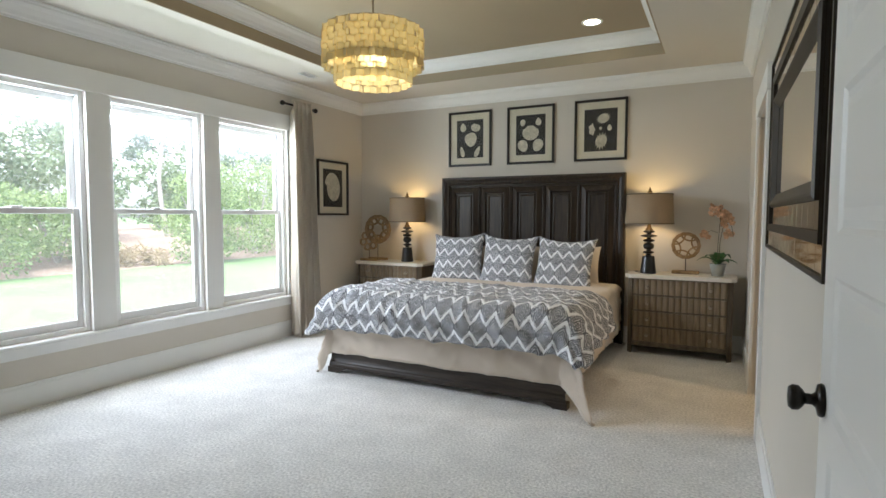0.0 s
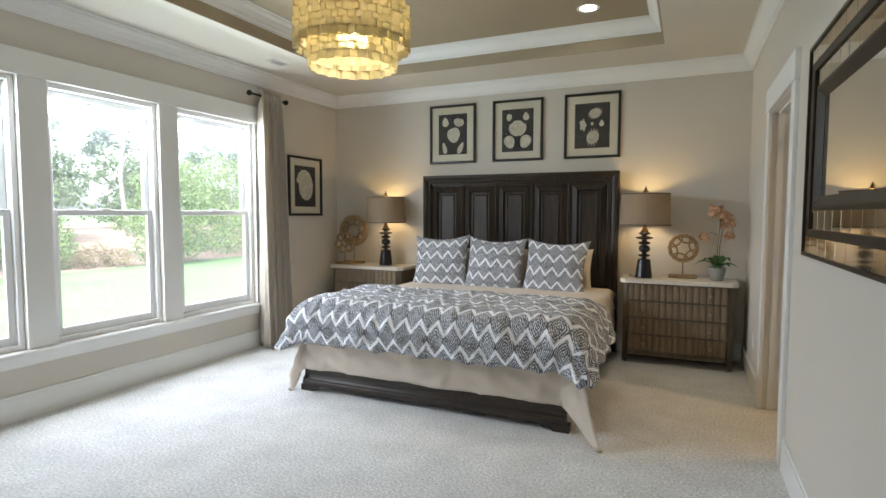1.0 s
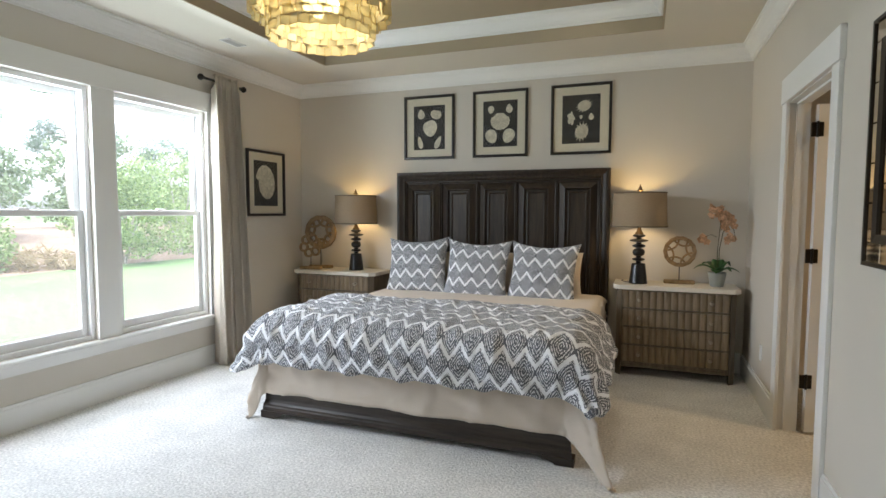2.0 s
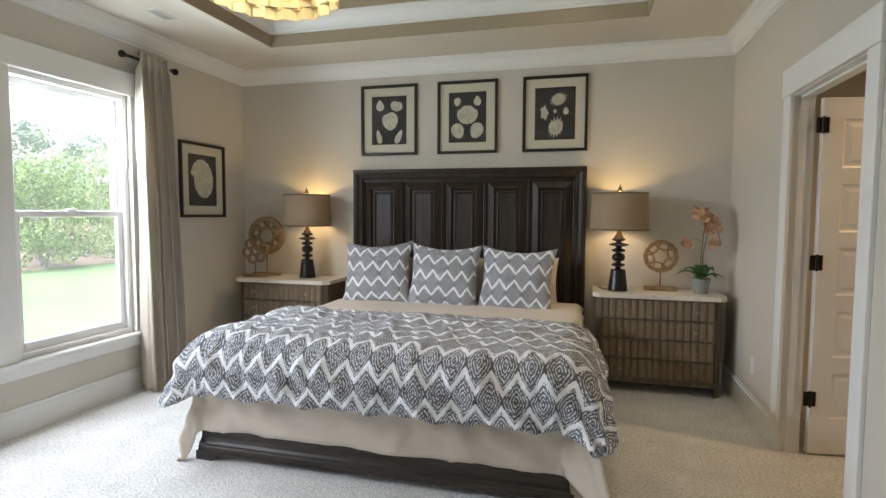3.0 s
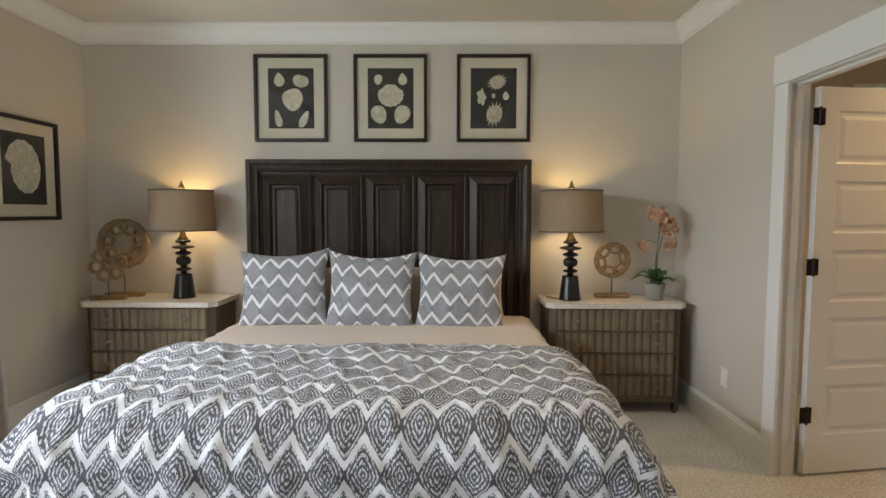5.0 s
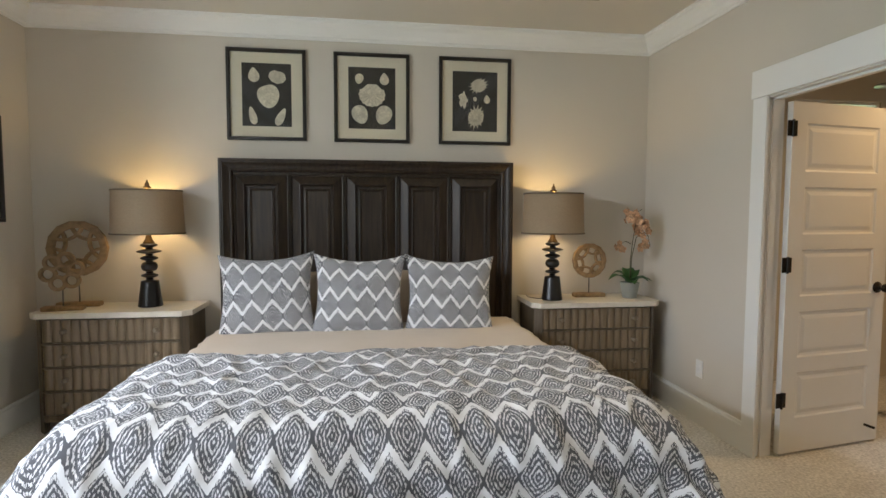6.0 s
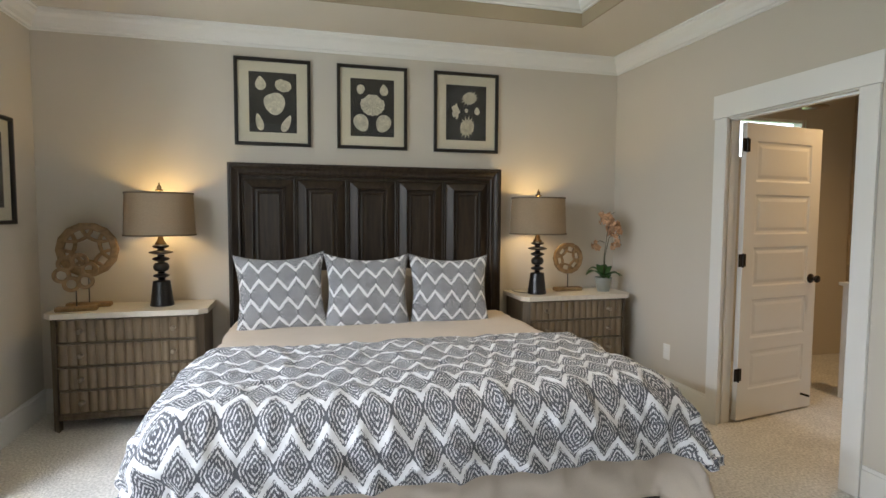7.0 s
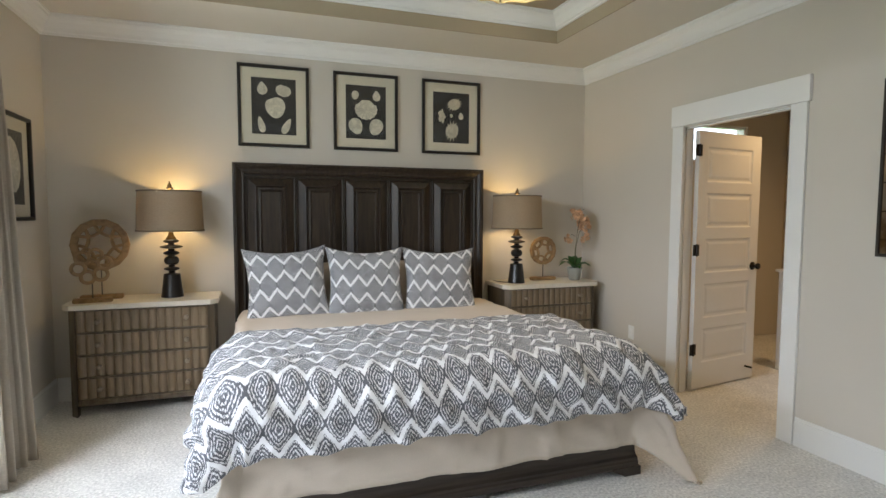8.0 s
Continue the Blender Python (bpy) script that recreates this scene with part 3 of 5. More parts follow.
for k in range(len(prof)):
    m = (k + 1) % len(prof)
    bm.faces.new((ends[0][k], ends[1][k], ends[1][m], ends[0][m]))
bm.faces.new(ends[0][::-1])
bm.faces.new(ends[1])
bmesh.ops.recalc_face_normals(bm, faces=bm.faces)
bed_part("foot_rail", bm, DARKRAIL)
for s, x in ((1, -4.02), (-1, -2.005)):
    # bracket feet with an ogee cut
    bm = bmesh.new()
    out = [(0, 0), (0.10, 0), (0.11, 0.010), (0.13, 0.016), (0.15, 0.024), (0.17, 0.036), (0.17, 0.046), (0, 0.046)]
    vs = [[bm.verts.new((x + s * px, yy, pz)) for px, pz in out] for yy in (5.132, 5.205)]
    bm.faces.new(vs[0])
    bm.faces.new(vs[1][::-1])
    for k in range(len(out)):
        m = (k + 1) % len(out)
        bm.faces.new((vs[0][k], vs[0][m], vs[1][m], vs[1][k]))
    bmesh.ops.recalc_face_normals(bm, faces=bm.faces)
    bed_part("foot", bm, DARKRAIL)
bed_part("mattress", boxes((BX - 0.95, BX + 0.95, 5.22, 7.27, 0.26, TOP - 0.02), bevel=0.05), BEIGE)


def soften(ob, thick, level=1):
    m = ob.modifiers.new("thickness", "SOLIDIFY")
    m.thickness, m.offset = thick, -1
    if level:
        s = ob.modifiers.new("smooth", "SUBSURF")
        s.levels = s.render_levels = level


def fold(d, along, amp, freq, seed):
    """How far a hanging hem swings in and out."""
    k = min(max(d - 0.08, 0.0) / 0.25, 1.0)
    return k * amp * (math.sin(along * freq + seed) + 0.6 * math.sin(along * freq * 2.3 + seed * 2) + 1.2 * noise.noise((along * 3.1, seed, 0)))


# beige coverlet to the floor at its corners
def coverlet(s, t):
    w = 0.95 + 0.50
    x, y = BX - w + 2 * w * s, 4.715 + (7.20 - 4.715) * t
    # the sheet's corner is rounded off
    ox, oy = max(abs(x - BX) - 0.95, 0.0), max(5.205 - y, 0.0)
    if ox > 0 and oy > 0 and math.hypot(ox, oy) > 0.60:
        k = 0.60 / math.hypot(ox, oy)
        x, y = BX + math.copysign(0.95 + ox * k, x - BX), 5.205 - oy * k
    p, d = drape(x, y, TOP, (0.95, 5.205), 0.06, 0.03)
    if d > 0:
        nx, ny = p.x - max(min(p.x, BX + HALF - 0.05), BX - HALF + 0.05), min(p.y - BF, 0)
        ln = math.hypot(nx, ny) or 1
        f = fold(d, x + y * 1.7, 0.007, 11, 1.3) + 0.010 * noise.noise((x * 9, d * 2, y * 9)) + 0.018 * (1 - abs(noise.noise((x * 6, d * 0.6, y * 6)))) ** 8
        p += Vector((nx / ln, ny / ln, 0)) * f
        corner = min(max(abs(x - BX) - HALF, 0), max(BF - y, 0))
        p += (Vector((0.56, -0.56, -0.20)) if x > BX else Vector((-0.18, -0.20, -0.18))) * corner
    else:
        p.z += 0.004 * noise.noise((x * 5, y * 5, 2))
    p.z = max(p.z, 0.012 + 0.01 * abs(noise.noise((x * 9, y * 9, 4))))
    return p


bm = bmesh.new()
grid(bm, 120, 100, coverlet)
bm.normal_update()
cov = part("coverlet", bm, BEIGE, None, smooth=True)
tagged(cov, "beige cotton coverlet hanging over the bed's foot and sides", "bedspread")
soften(cov, 0.012, 0)


def duvet(s, t):
    w = 1.265
    x, y = BX - w + 2 * w * s, 4.895 + (6.16 - 4.895) * t
    puff = 0.034 * min(1.0, 6 * min(t, 1 - t + 0.02)) + 0.010
    # rounded corners
    ox, oy = max(abs(x - BX) - 0.915, 0.0), max(5.255 - y, 0.0)
    if ox > 0 and oy > 0 and math.hypot(ox, oy) > 0.43:
        k = 0.43 / math.hypot(ox, oy)
        x, y = BX + math.copysign(0.915 + ox * k, x - BX), 5.255 - oy * k
    p, d = drape(x, y, TOP + 0.022, (0.915, 5.255), 0.175, 0.28, 0.0)
    cr = noise.noise((x * 2.2, y * 3.2, 7.0)) * 0.010 + noise.noise((x * 6, y * 7, 3.0)) * 0.010 + noise.noise((x * 15, y * 15, 5.0)) * 0.008 + noise.noise((x * 34, y * 30, 1.0)) * 0.003
    cr += 0.010 * (1 - abs(noise.noise((x * 3.3 + 5, y * 4.1, 2.0)))) ** 9 + 0.012 * (1 - abs(noise.noise((x * 6.1, y * 5.2 + 3, 8.0)))) ** 8
    # long creases that run towards the foot
    cr += 0.014 * abs(noise.noise((x * 9 + y * 2, y * 1.3, 11.0)))
    if d > 0:
        nx, ny = p.x - max(min(p.x, BX + HALF - 0.06), BX - HALF + 0.06), min(p.y - BF - 0.06, 0)
        n = Vector((nx, ny, 0.35 * math.exp(-d * 12)))
        n = n.normalized() if n.length > 1e-6 else Vector((0, 0, 1))
        p += n * (puff + cr + fold(d, x * 1.3 + y * 1.7, 0.014, 13, 0.4))
        corner = min(max(abs(x - BX) - HALF, 0), max(BF - y, 0))
        p += (Vector((0.26, -0.52, 0.14)) if x > BX else Vector((-0.16, -0.34, 0.0))) * corner
    else:
        p.z += puff + cr
    return p


bm = bmesh.new()
grid(bm, 190, 110, duvet, lambda s, t: ((2 * s - 1) * 1.265 + 0.03, 1.265 * t))
duv = part("duvet", bm, IKAT, None, smooth=True)
tagged(duv, "puffy grey and white zigzag printed duvet folded back on the bed", "duvet")
soften(duv, 0.045, 1)


def pillow(name, w, h, thick, mat, label, place, seed, ears=0.05, category="pillow", group="", uvo=(0, 0)):
    """A stuffed square cushion with pointed corners and a slack surface."""
    bm = bmesh.new()
    lay = bm.loops.layers.uv.verify()
    n = 26
    for side in (1, -1):
        vs = []
        for i in range(n + 1):
            row = []
            for j in range(n + 1):
                a, c = 2 * i / n - 1, 2 * j / n - 1
                a, c = math.sin(a * math.pi / 2), math.sin(c * math.pi / 2)
                pin = 1 - ears * (1 - abs(c) ** 2) * abs(a) ** 3
                pin2 = 1 - ears * (1 - abs(a) ** 2) * abs(c) ** 3
                x, z = a * w / 2 * pin, c * h / 2 * pin2
                q = max((1 - a ** 2) * (1 - c ** 2), 0)
                y = thick / 2 * q ** 0.42
                wr = noise.noise((x * 7 + seed, z * 7, side * 2.0)) * 0.020 + noise.noise((x * 16 + seed, z * 16, side)) * 0.011 + 0.010 * (1 - abs(noise.noise((x * 6 + seed, z * 5, side * 3.0)))) ** 8
                y += wr * q ** 0.25
                y = max(y, 0.002)
                sag = -0.02 * (1 - a * a) * (c + 1) / 2
                row.append(bm.verts.new((x, -side * y, z + sag)))
            vs.append(row)
        for i in range(n):
            for j in range(n):
                q = ((i, j), (i + 1, j), (i + 1, j + 1), (i, j + 1))
                q = q if side > 0 else q[::-1]
                f = bm.faces.new([vs[a][c] for a, c in q])
                for lp, (a, c) in zip(f.loops, q):
                    lp[lay].uv = (math.sin((2 * a / n - 1) * math.pi / 2) * w / 2 + uvo[0], math.sin((2 * c / n - 1) * math.pi / 2) * h / 2 + uvo[1])
    bmesh.ops.remove_doubles(bm, verts=bm.verts, dist=0.0045)
    ob = part(name, bm, mat, None, smooth=True)
    ob.matrix_world = place
    return tagged(ob, label, category, group)


for k, (x, rz, ry) in enumerate(((-3.680, 3, -2.0), (-3.10, -1, 1.0), (-2.505, -3, 1.5))):
    pillow("square_pillow", 0.61, 0.555, 0.17, IKAT, "square grey and white zigzag pillow leaning on the headboard", pose(x, 6.95, 0.848 - 0.012 * k, -17, ry, rz), k * 3.7, 0.13, group="zigzag pillows on the bed", uvo=(0.02 + k * 0.05, 0.05 * k))
for k, x in enumerate((-3.50, -2.60)):
    pillow("sleeping_pillow", 0.82, 0.40, 0.16, BEIGE, "beige cotton pillow standing behind the zigzag pillows", pose(x, 7.15, 0.80, -12, 0, 0), 20 + k, 0.05, group="beige pillows on the bed")

# ---- nightstands ----


def nightstand(name, cx, label):
    w, d, h = 0.945, 0.42, 0.755
    ns = thing(name, cx, 6.945 + d / 2, 0, label, "nightstand", "fluted nightstands")
    x0, x1, y0, y1 = -w / 2, w / 2, -d / 2, d / 2
    c = 0.05
    part("top", prism(bmesh.new(), [(x0 + c, y0), (x1 - c, y0), (x1, y0 + c), (x1, y1), (x0, y1), (x0, y0 + c)], h - 0.034, h), STONE, ns, "cream stone top with clipped corners")
    bx0, bx1, by0 = x0 + 0.025, x1 - 0.025, y0 + 0.02
    k = 0.045
    bm = prism(bmesh.new(), [(bx0 + k, by0 + 0.034), (bx1 - k, by0 + 0.034), (bx1 - 0.004, by0 + k), (bx1 - 0.004, y1), (bx0 + 0.004, y1), (bx0 + 0.004, by0 + k)], 0.10, h - 0.035)
    part("body", bm, CASE, ns)
    for sx in (-1, 1):
        # clipped corner posts
        a, e = sx * (w / 2 - 0.025), sx * (w / 2 - 0.025 - k)
        pts = [(e, by0 + 0.002), (a - sx * 0.002, by0 + k), (a, by0 + k + 0.02), (e, by0 + k + 0.02)]
        part("corner_post", prism(bmesh.new(), pts if sx > 0 else pts[::-1], 0.0, h - 0.036), CASE, ns)
        part("back_leg", boxes((min(a, a - sx * 0.045), max(a, a - sx * 0.045), y1 - 0.05, y1 - 0.002, 0, 0.10)), CASE, ns)
    fx0, fx1 = bx0 + k + 0.003, bx1 - k - 0.003
    zs = [0.105, 0.255, 0.405, 0.555, 0.712]
    for z0, z1 in zip(zs, zs[1:]):
        part("drawer_rail", boxes((fx0, fx1, by0 - 0.002, by0 + 0.02, z0, z0 + 0.012), bevel=0.002), CASE, ns)
        bm = bmesh.new()
        n, seg = 15, 10
        fw = (fx1 - fx0) / n
        prof = []
        for i in range(n):
            for j in range(seg):
                a = j / seg
                prof.append((fx0 + (i + a) * fw, by0 + 0.004 + 0.012 * abs(2 * a - 1) ** 2.4))
        prof.append((fx1, by0 + 0.016))
        za, zb = z0 + 0.015, z1 - 0.003
        lo = [bm.verts.new((x, y, za)) for x, y in prof]
        hi = [bm.verts.new((x, y, zb)) for x, y in prof]
        lb = [bm.verts.new((x, by0 + 0.033, za)) for x, y in prof]
        hb = [bm.verts.new((x, by0 + 0.033, zb)) for x, y in prof]
        for i in range(len(prof) - 1):
            bm.faces.new((lo[i], lo[i + 1], hi[i + 1], hi[i]))
            bm.faces.new((hi[i], hi[i + 1], hb[i + 1], hb[i]))
            bm.faces.new((lb[i], lb[i + 1], lo[i + 1], lo[i]))
        dr = part("drawer_front", bm, FLUTE, ns, "scalloped grey-brown drawer front")
        for x in (fx0 + 2.5 * fw, fx1 - 2.5 * fw):
            bm = lathe(bmesh.new(), [(0.0, -0.006), (0.012, -0.006), (0.012, 0.004), (0.005, 0.007), (0.005, 0.016), (0.012, 0.021), (0.0135, 0.027), (0.009, 0.032), (0.0, 0.033)], 18)
            bm.transform(Matrix.Scale(1.12, 4))
            bm.transform(pose(x, by0 + 0.003, (za + zb) / 2, 90))
            part("knob", bm, BRASS, dr, "small aged metal knob", smooth=True)
    part("plinth_rail", boxes((fx0, fx1, by0, by0 + 0.02, 0.075, 0.104), bevel=0.003), CASE, ns)
    return ns


NX = (-4.622, -1.45)
ns1 = nightstand("nightstand", NX[0], "grey-brown four-drawer nightstand with scalloped fronts and cream stone top")
nightstand("nightstand", NX[1], "grey-brown four-drawer nightstand with scalloped fronts and cream stone top")
NT = 0.755

# ---- table lamps ----
TAPE = material("brown tape edging", (0.15, 0.115, 0.075), 0.8, vary=0.1, scale=90)
BULB = glow("warm bulb", (1.0, 0.72, 0.38), 4)


def table_lamp(x, y):
    la = thing("table_lamp", x, y, NT, "lit lamp with stacked black discs and taupe linen shade", "table lamp", "lamps on the nightstands")
    part("base", lathe(bmesh.new(), [(0, 0), (0.073, 0), (0.075, 0.005), (0.073, 0.014), (0.055, 0.160), (0.053, 0.168), (0.028, 0.170), (0.020, 0.176), (0, 0.176)], 40), BLACK, la, smooth=True)
    part("spindle", lathe(bmesh.new(), [(0, 0.174), (0.021, 0.174), (0.021, 0.420), (0, 0.420)], 24), BLACK, la, smooth=True)
    for r, h, zc, rounded in ((0.052, 0.030, 0.203, False), (0.050, 0.064, 0.262, True), (0.054, 0.034, 0.316, False), (0.076, 0.032, 0.361, False), (0.052, 0.032, 0.402, False)):
        ring = [(0.021 + (r - 0.021) * max(1 - q * q, 0.0) ** (0.5 if rounded else 0.95), zc + h * 0.5 * q) for q in (k / 8 - 1 for k in range(17))]
        part("disc", lathe(bmesh.new(), [(0.010, zc - h * 0.5), *ring, (0.010, zc + h * 0.5)], 36), BLACK, la, smooth=True)
    part("neck", lathe(bmesh.new(), [(0, 0.412), (0.036, 0.414), (0.033, 0.424), (0.022, 0.440), (0.016, 0.465), (0.010, 0.478), (0.006, 0.485), (0.005, 0.775), (0, 0.775)], 24), GOLD, la, smooth=True)
    part("shade", lathe(bmesh.new(), [(0.218, 0.475), (0.222, 0.476), (0.222, 0.484), (0.2195, 0.486), (0.208, 0.750), (0.2105, 0.752), (0.2105, 0.760), (0.206, 0.760), (0.204, 0.75), (0.216, 0.478), (0.218, 0.475)], 64), LINEN, la, "taupe linen drum shade", smooth=False)
    for z0, z1, r0, r1 in ((0.474, 0.484, 0.2190, 0.2235), (0.752, 0.762, 0.2060, 0.2120)):
        part("shade_trim", lathe(bmesh.new(), [(r0, z0), (r1, z0), (r1, z1), (r0, z1)], 64), TAPE, la, "dark tape edging")
    bm = bmesh.new()
    for k in range(3):
        a = 2 * math.pi * k / 3
        tube(bm, [(0, 0, 0.765), (0.206 * math.cos(a), 0.206 * math.sin(a), 0.755)], 0.002, 6)
    part("shade_spider", bm, BRONZE, la)
    part("finial", lathe(bmesh.new(), [(0, 0.77), (0.008, 0.77), (0.024, 0.775), (0.026, 0.781), (0.012, 0.788), (0.016, 0.796), (0.011, 0.806), (0.004, 0.818), (0.006, 0.824), (0, 0.83)], 24), GOLD, la, smooth=True)
    part("bulb", lathe(bmesh.new(), [(0, 0.50), (0.014, 0.505), (0.016, 0.53), (0.030, 0.565), (0.032, 0.59), (0.020, 0.615), (0, 0.622)], 20), BULB, la, "warm glowing bulb", smooth=True)
    pl = new("lamp_light", bpy.data.lights.new("lamp_light", "POINT"))
    pl.data.energy, pl.data.color, pl.data.shadow_soft_size = 0.74, (1.0, 0.64, 0.21), 0.035
    pl.location = (x, y, NT + 0.66)


table_lamp(-4.465, 7.175)
table_lamp(-1.733, 7.12)

# ---- carved wooden rings on stands ----


def carved_band(cx, cz, rad, wide, deep, seg, a0=0.0, a1=2 * math.pi):
    """A flat carved band, a whole ring or an arc, standing upright round (cx, cz)."""
    bm = bmesh.new()
    whole = a1 - a0 > 6.28
    rows = []
    for k in range(seg if whole else seg + 1):
        a = a0 + (a1 - a0) * k / seg
        rows.append([bm.verts.new((cx + rr * math.cos(a), yy, cz + rr * math.sin(a))) for rr, yy in ((rad - wide / 2, -deep * 0.8), (rad - wide * 0.3, -deep), (rad + wide * 0.3, -deep), (rad + wide / 2, -deep * 0.8), (rad + wide / 2, deep), (rad - wide / 2, deep))])
    for k in range(len(rows) if whole else len(rows) - 1):
        a, c = rows[k], rows[(k + 1) % len(rows)]
        for q in range(6):
            m = (q + 1) % 6
            bm.faces.new((a[q], c[q], c[m], a[m]))
    if not whole:
        bm.faces.new(rows[0])
        bm.faces.new(rows[-1][::-1])
    bmesh.ops.recalc_face_normals(bm, faces=bm.faces)
    return bm


def ring_ornament(x, y, r, zc, base_w, count, turn, label, lobed=False):
    """A round of carved teak on a pin: a rim with crossing arcs that leave a star, or a round of linked small rings."""
    o = thing("ring_ornament", x, y, NT, label, "ornament", "carved wooden rings", rz=turn)
    h = zc - NT
    if lobed:
        for k in range(count):
            a = 2 * math.pi * (k + 0.2) / count
            bm = carved_band(0.60 * r * math.cos(a), h + 0.60 * r * math.sin(a), 0.31 * r, 0.17 * r, 0.013 + 0.001 * (k % 2), 18)
            part("linked_ring", bm, TEAK, o)
    else:
        part("rim", carved_band(0, h, 0.875 * r, 0.25 * r, 0.015, 14), TEAK, o)
        far = 1.10 if count == 6 else 1.06
        rad = 0.70 if count == 6 else 0.65
        reach = math.acos((far * far + rad * rad - 0.82 ** 2) / (2 * far * rad))
        for k in range(count):
            a = 2 * math.pi * (k + 0.25) / count
            bm = carved_band(far * r * math.cos(a), h + far * r * math.sin(a), rad * r, 0.115 * r, 0.0125 - 0.0008 * (k % 2), 12, a + math.pi - reach, a + math.pi + reach)
            part("arc", bm, TEAK, o)
    part("stem", tube(bmesh.new(), [(0, 0, 0.02), (0, 0, h - r * 0.84)], 0.004, 8), BLACK, o)
    part("base", boxes((-base_w / 2, base_w / 2, -0.035, 0.035, 0, 0.030), bevel=0.006), TEAK, o)
    return o


ring_ornament(-1.41, 7.225, 0.130, 1.025, 0.24, 6, 0, "small carved wooden ring on a stand beside the lamp")
ring_ornament(-4.915, 7.215, 0.182, 1.135, 0.26, 7, 4, "large carved wooden ring standing on a nightstand")
ring_ornament(-4.935, 7.06, 0.128, 1.000, 0.23, 6, 10, "small round of linked wooden rings before the large one", lobed=True)

# ---- orchid ----
POT = material("pale grey-green ceramic", (0.30, 0.32, 0.30), 0.4, stain=0.08, stain_scale=14)
LEAF = material("orchid leaf", (0.035, 0.10, 0.025), 0.35, vary=0.25, scale=25)
PETAL = material("salmon orchid petal", (0.60, 0.37, 0.22), 0.6, vary=0.35, scale=60, stain=0.3, stain_scale=25)
STEMM = material("green-brown stem", (0.07, 0.075, 0.03), 0.6)
orch = thing("orchid", -1.135, 7.13, NT, "potted salmon-pink orchid on a nightstand", "plant")
part("pot", lathe(bmesh.new(), [(0, 0), (0.045, 0), (0.050, 0.004), (0.068, 0.108), (0.069, 0.116), (0.062, 0.116), (0.059, 0.10), (0, 0.098)], 36), POT, orch, "grey-green ceramic pot", smooth=True)
for k, (ang, ln, rise) in enumerate(((-172, 0.18, 0.07), (-12, 0.16, 0.05), (-100, 0.12, 0.035), (35, 0.13, 0.10), (150, 0.14, 0.09), (80, 0.11, 0.11), (-50, 0.14, 0.06))):
    bm = bmesh.new()

    def blade(s, t, ln=ln, rise=rise):
        wd = 0.046 * math.sin(math.pi * (0.12 + 0.88 * s) ** 0.8) * (2 * t - 1)
        return (ln * s, wd, 0.112 + rise * math.sin(s * 2.4) - 0.02 * s + 0.25 * abs(wd))
    grid(bm, 8, 4, blade)
    bm.transform(pose(0, 0, 0, 0, 0, ang))
    ob = part("leaf", bm, LEAF, orch, smooth=True)
    soften(ob, 0.002, 0)
rnd = random.Random(5)


def blossom(at, size, turn, tilt):
    bm = bmesh.new()
    for k in range(5):
        b2 = bmesh.new()
        wide = 0.62 if k in (1, 4) else 0.42

        def petal(s, t, wide=wide):
            return (size * s, size * wide * math.sin(math.pi * (0.1 + 0.9 * s)) * (2 * t - 1) * (1.05 - 0.3 * s), size * 0.25 * s * (1 - s) + 0.15 * size * s * s)
        grid(b2, 4, 3, petal)
        b2.transform(pose(0, 0, 0, 0, 0, 90 + 72 * k))
        me = bpy.data.meshes.new("t")
        b2.to_mesh(me)
        b2.free()
        bm.from_mesh(me)
        bpy.data.meshes.remove(me)
    lathe(bm, [(0, 0.0), (size * 0.16, size * 0.1), (size * 0.2, size * 0.3), (0, size * 0.45)], 8)
    bm.transform(Matrix.Translation(at) @ pose(0, 0, 0, 90 + tilt, 0, turn))
    part("blossom", bm, PETAL, orch, smooth=True)


stems = (((0.0, 0.0, 0.09), (-0.005, -0.01, 0.28), (0.005, -0.03, 0.46), (0.012, -0.05, 0.56), (0.0, -0.08, 0.63), (0.03, -0.10, 0.65)),
         ((0.01, 0.01, 0.09), (0.01, 0.0, 0.30), (0.03, -0.02, 0.44), (0.07, -0.04, 0.50), (0.10, -0.06, 0.46), (0.115, -0.07, 0.38)))
for st in stems:
    part("stem", tube(bmesh.new(), st, 0.0035, 7, 0.0018), STEMM, orch, smooth=True)
part("stem", tube(bmesh.new(), ((-0.012, -0.025, 0.40), (-0.06, -0.04, 0.42), (-0.115, -0.05, 0.395)), 0.0025, 6, 0.0015), STEMM, orch, smooth=True)
for c, n, sp in (((-0.012, -0.07, 0.605), 20, 0.056), ((0.055, -0.055, 0.49), 15, 0.050), ((0.080, -0.06, 0.39), 10, 0.036), ((-0.110, -0.05, 0.385), 7, 0.030), ((0.045, -0.05, 0.55), 9, 0.045)):
    for _ in range(n):
        blossom((c[0] + rnd.uniform(-sp, sp), c[1] + rnd.uniform(-sp, sp), c[2] + rnd.uniform(-sp, sp) * 0.8), rnd.uniform(0.022, 0.034), rnd.uniform(-70, 70), rnd.uniform(-35, 35))

# ---- framed shell prints ----


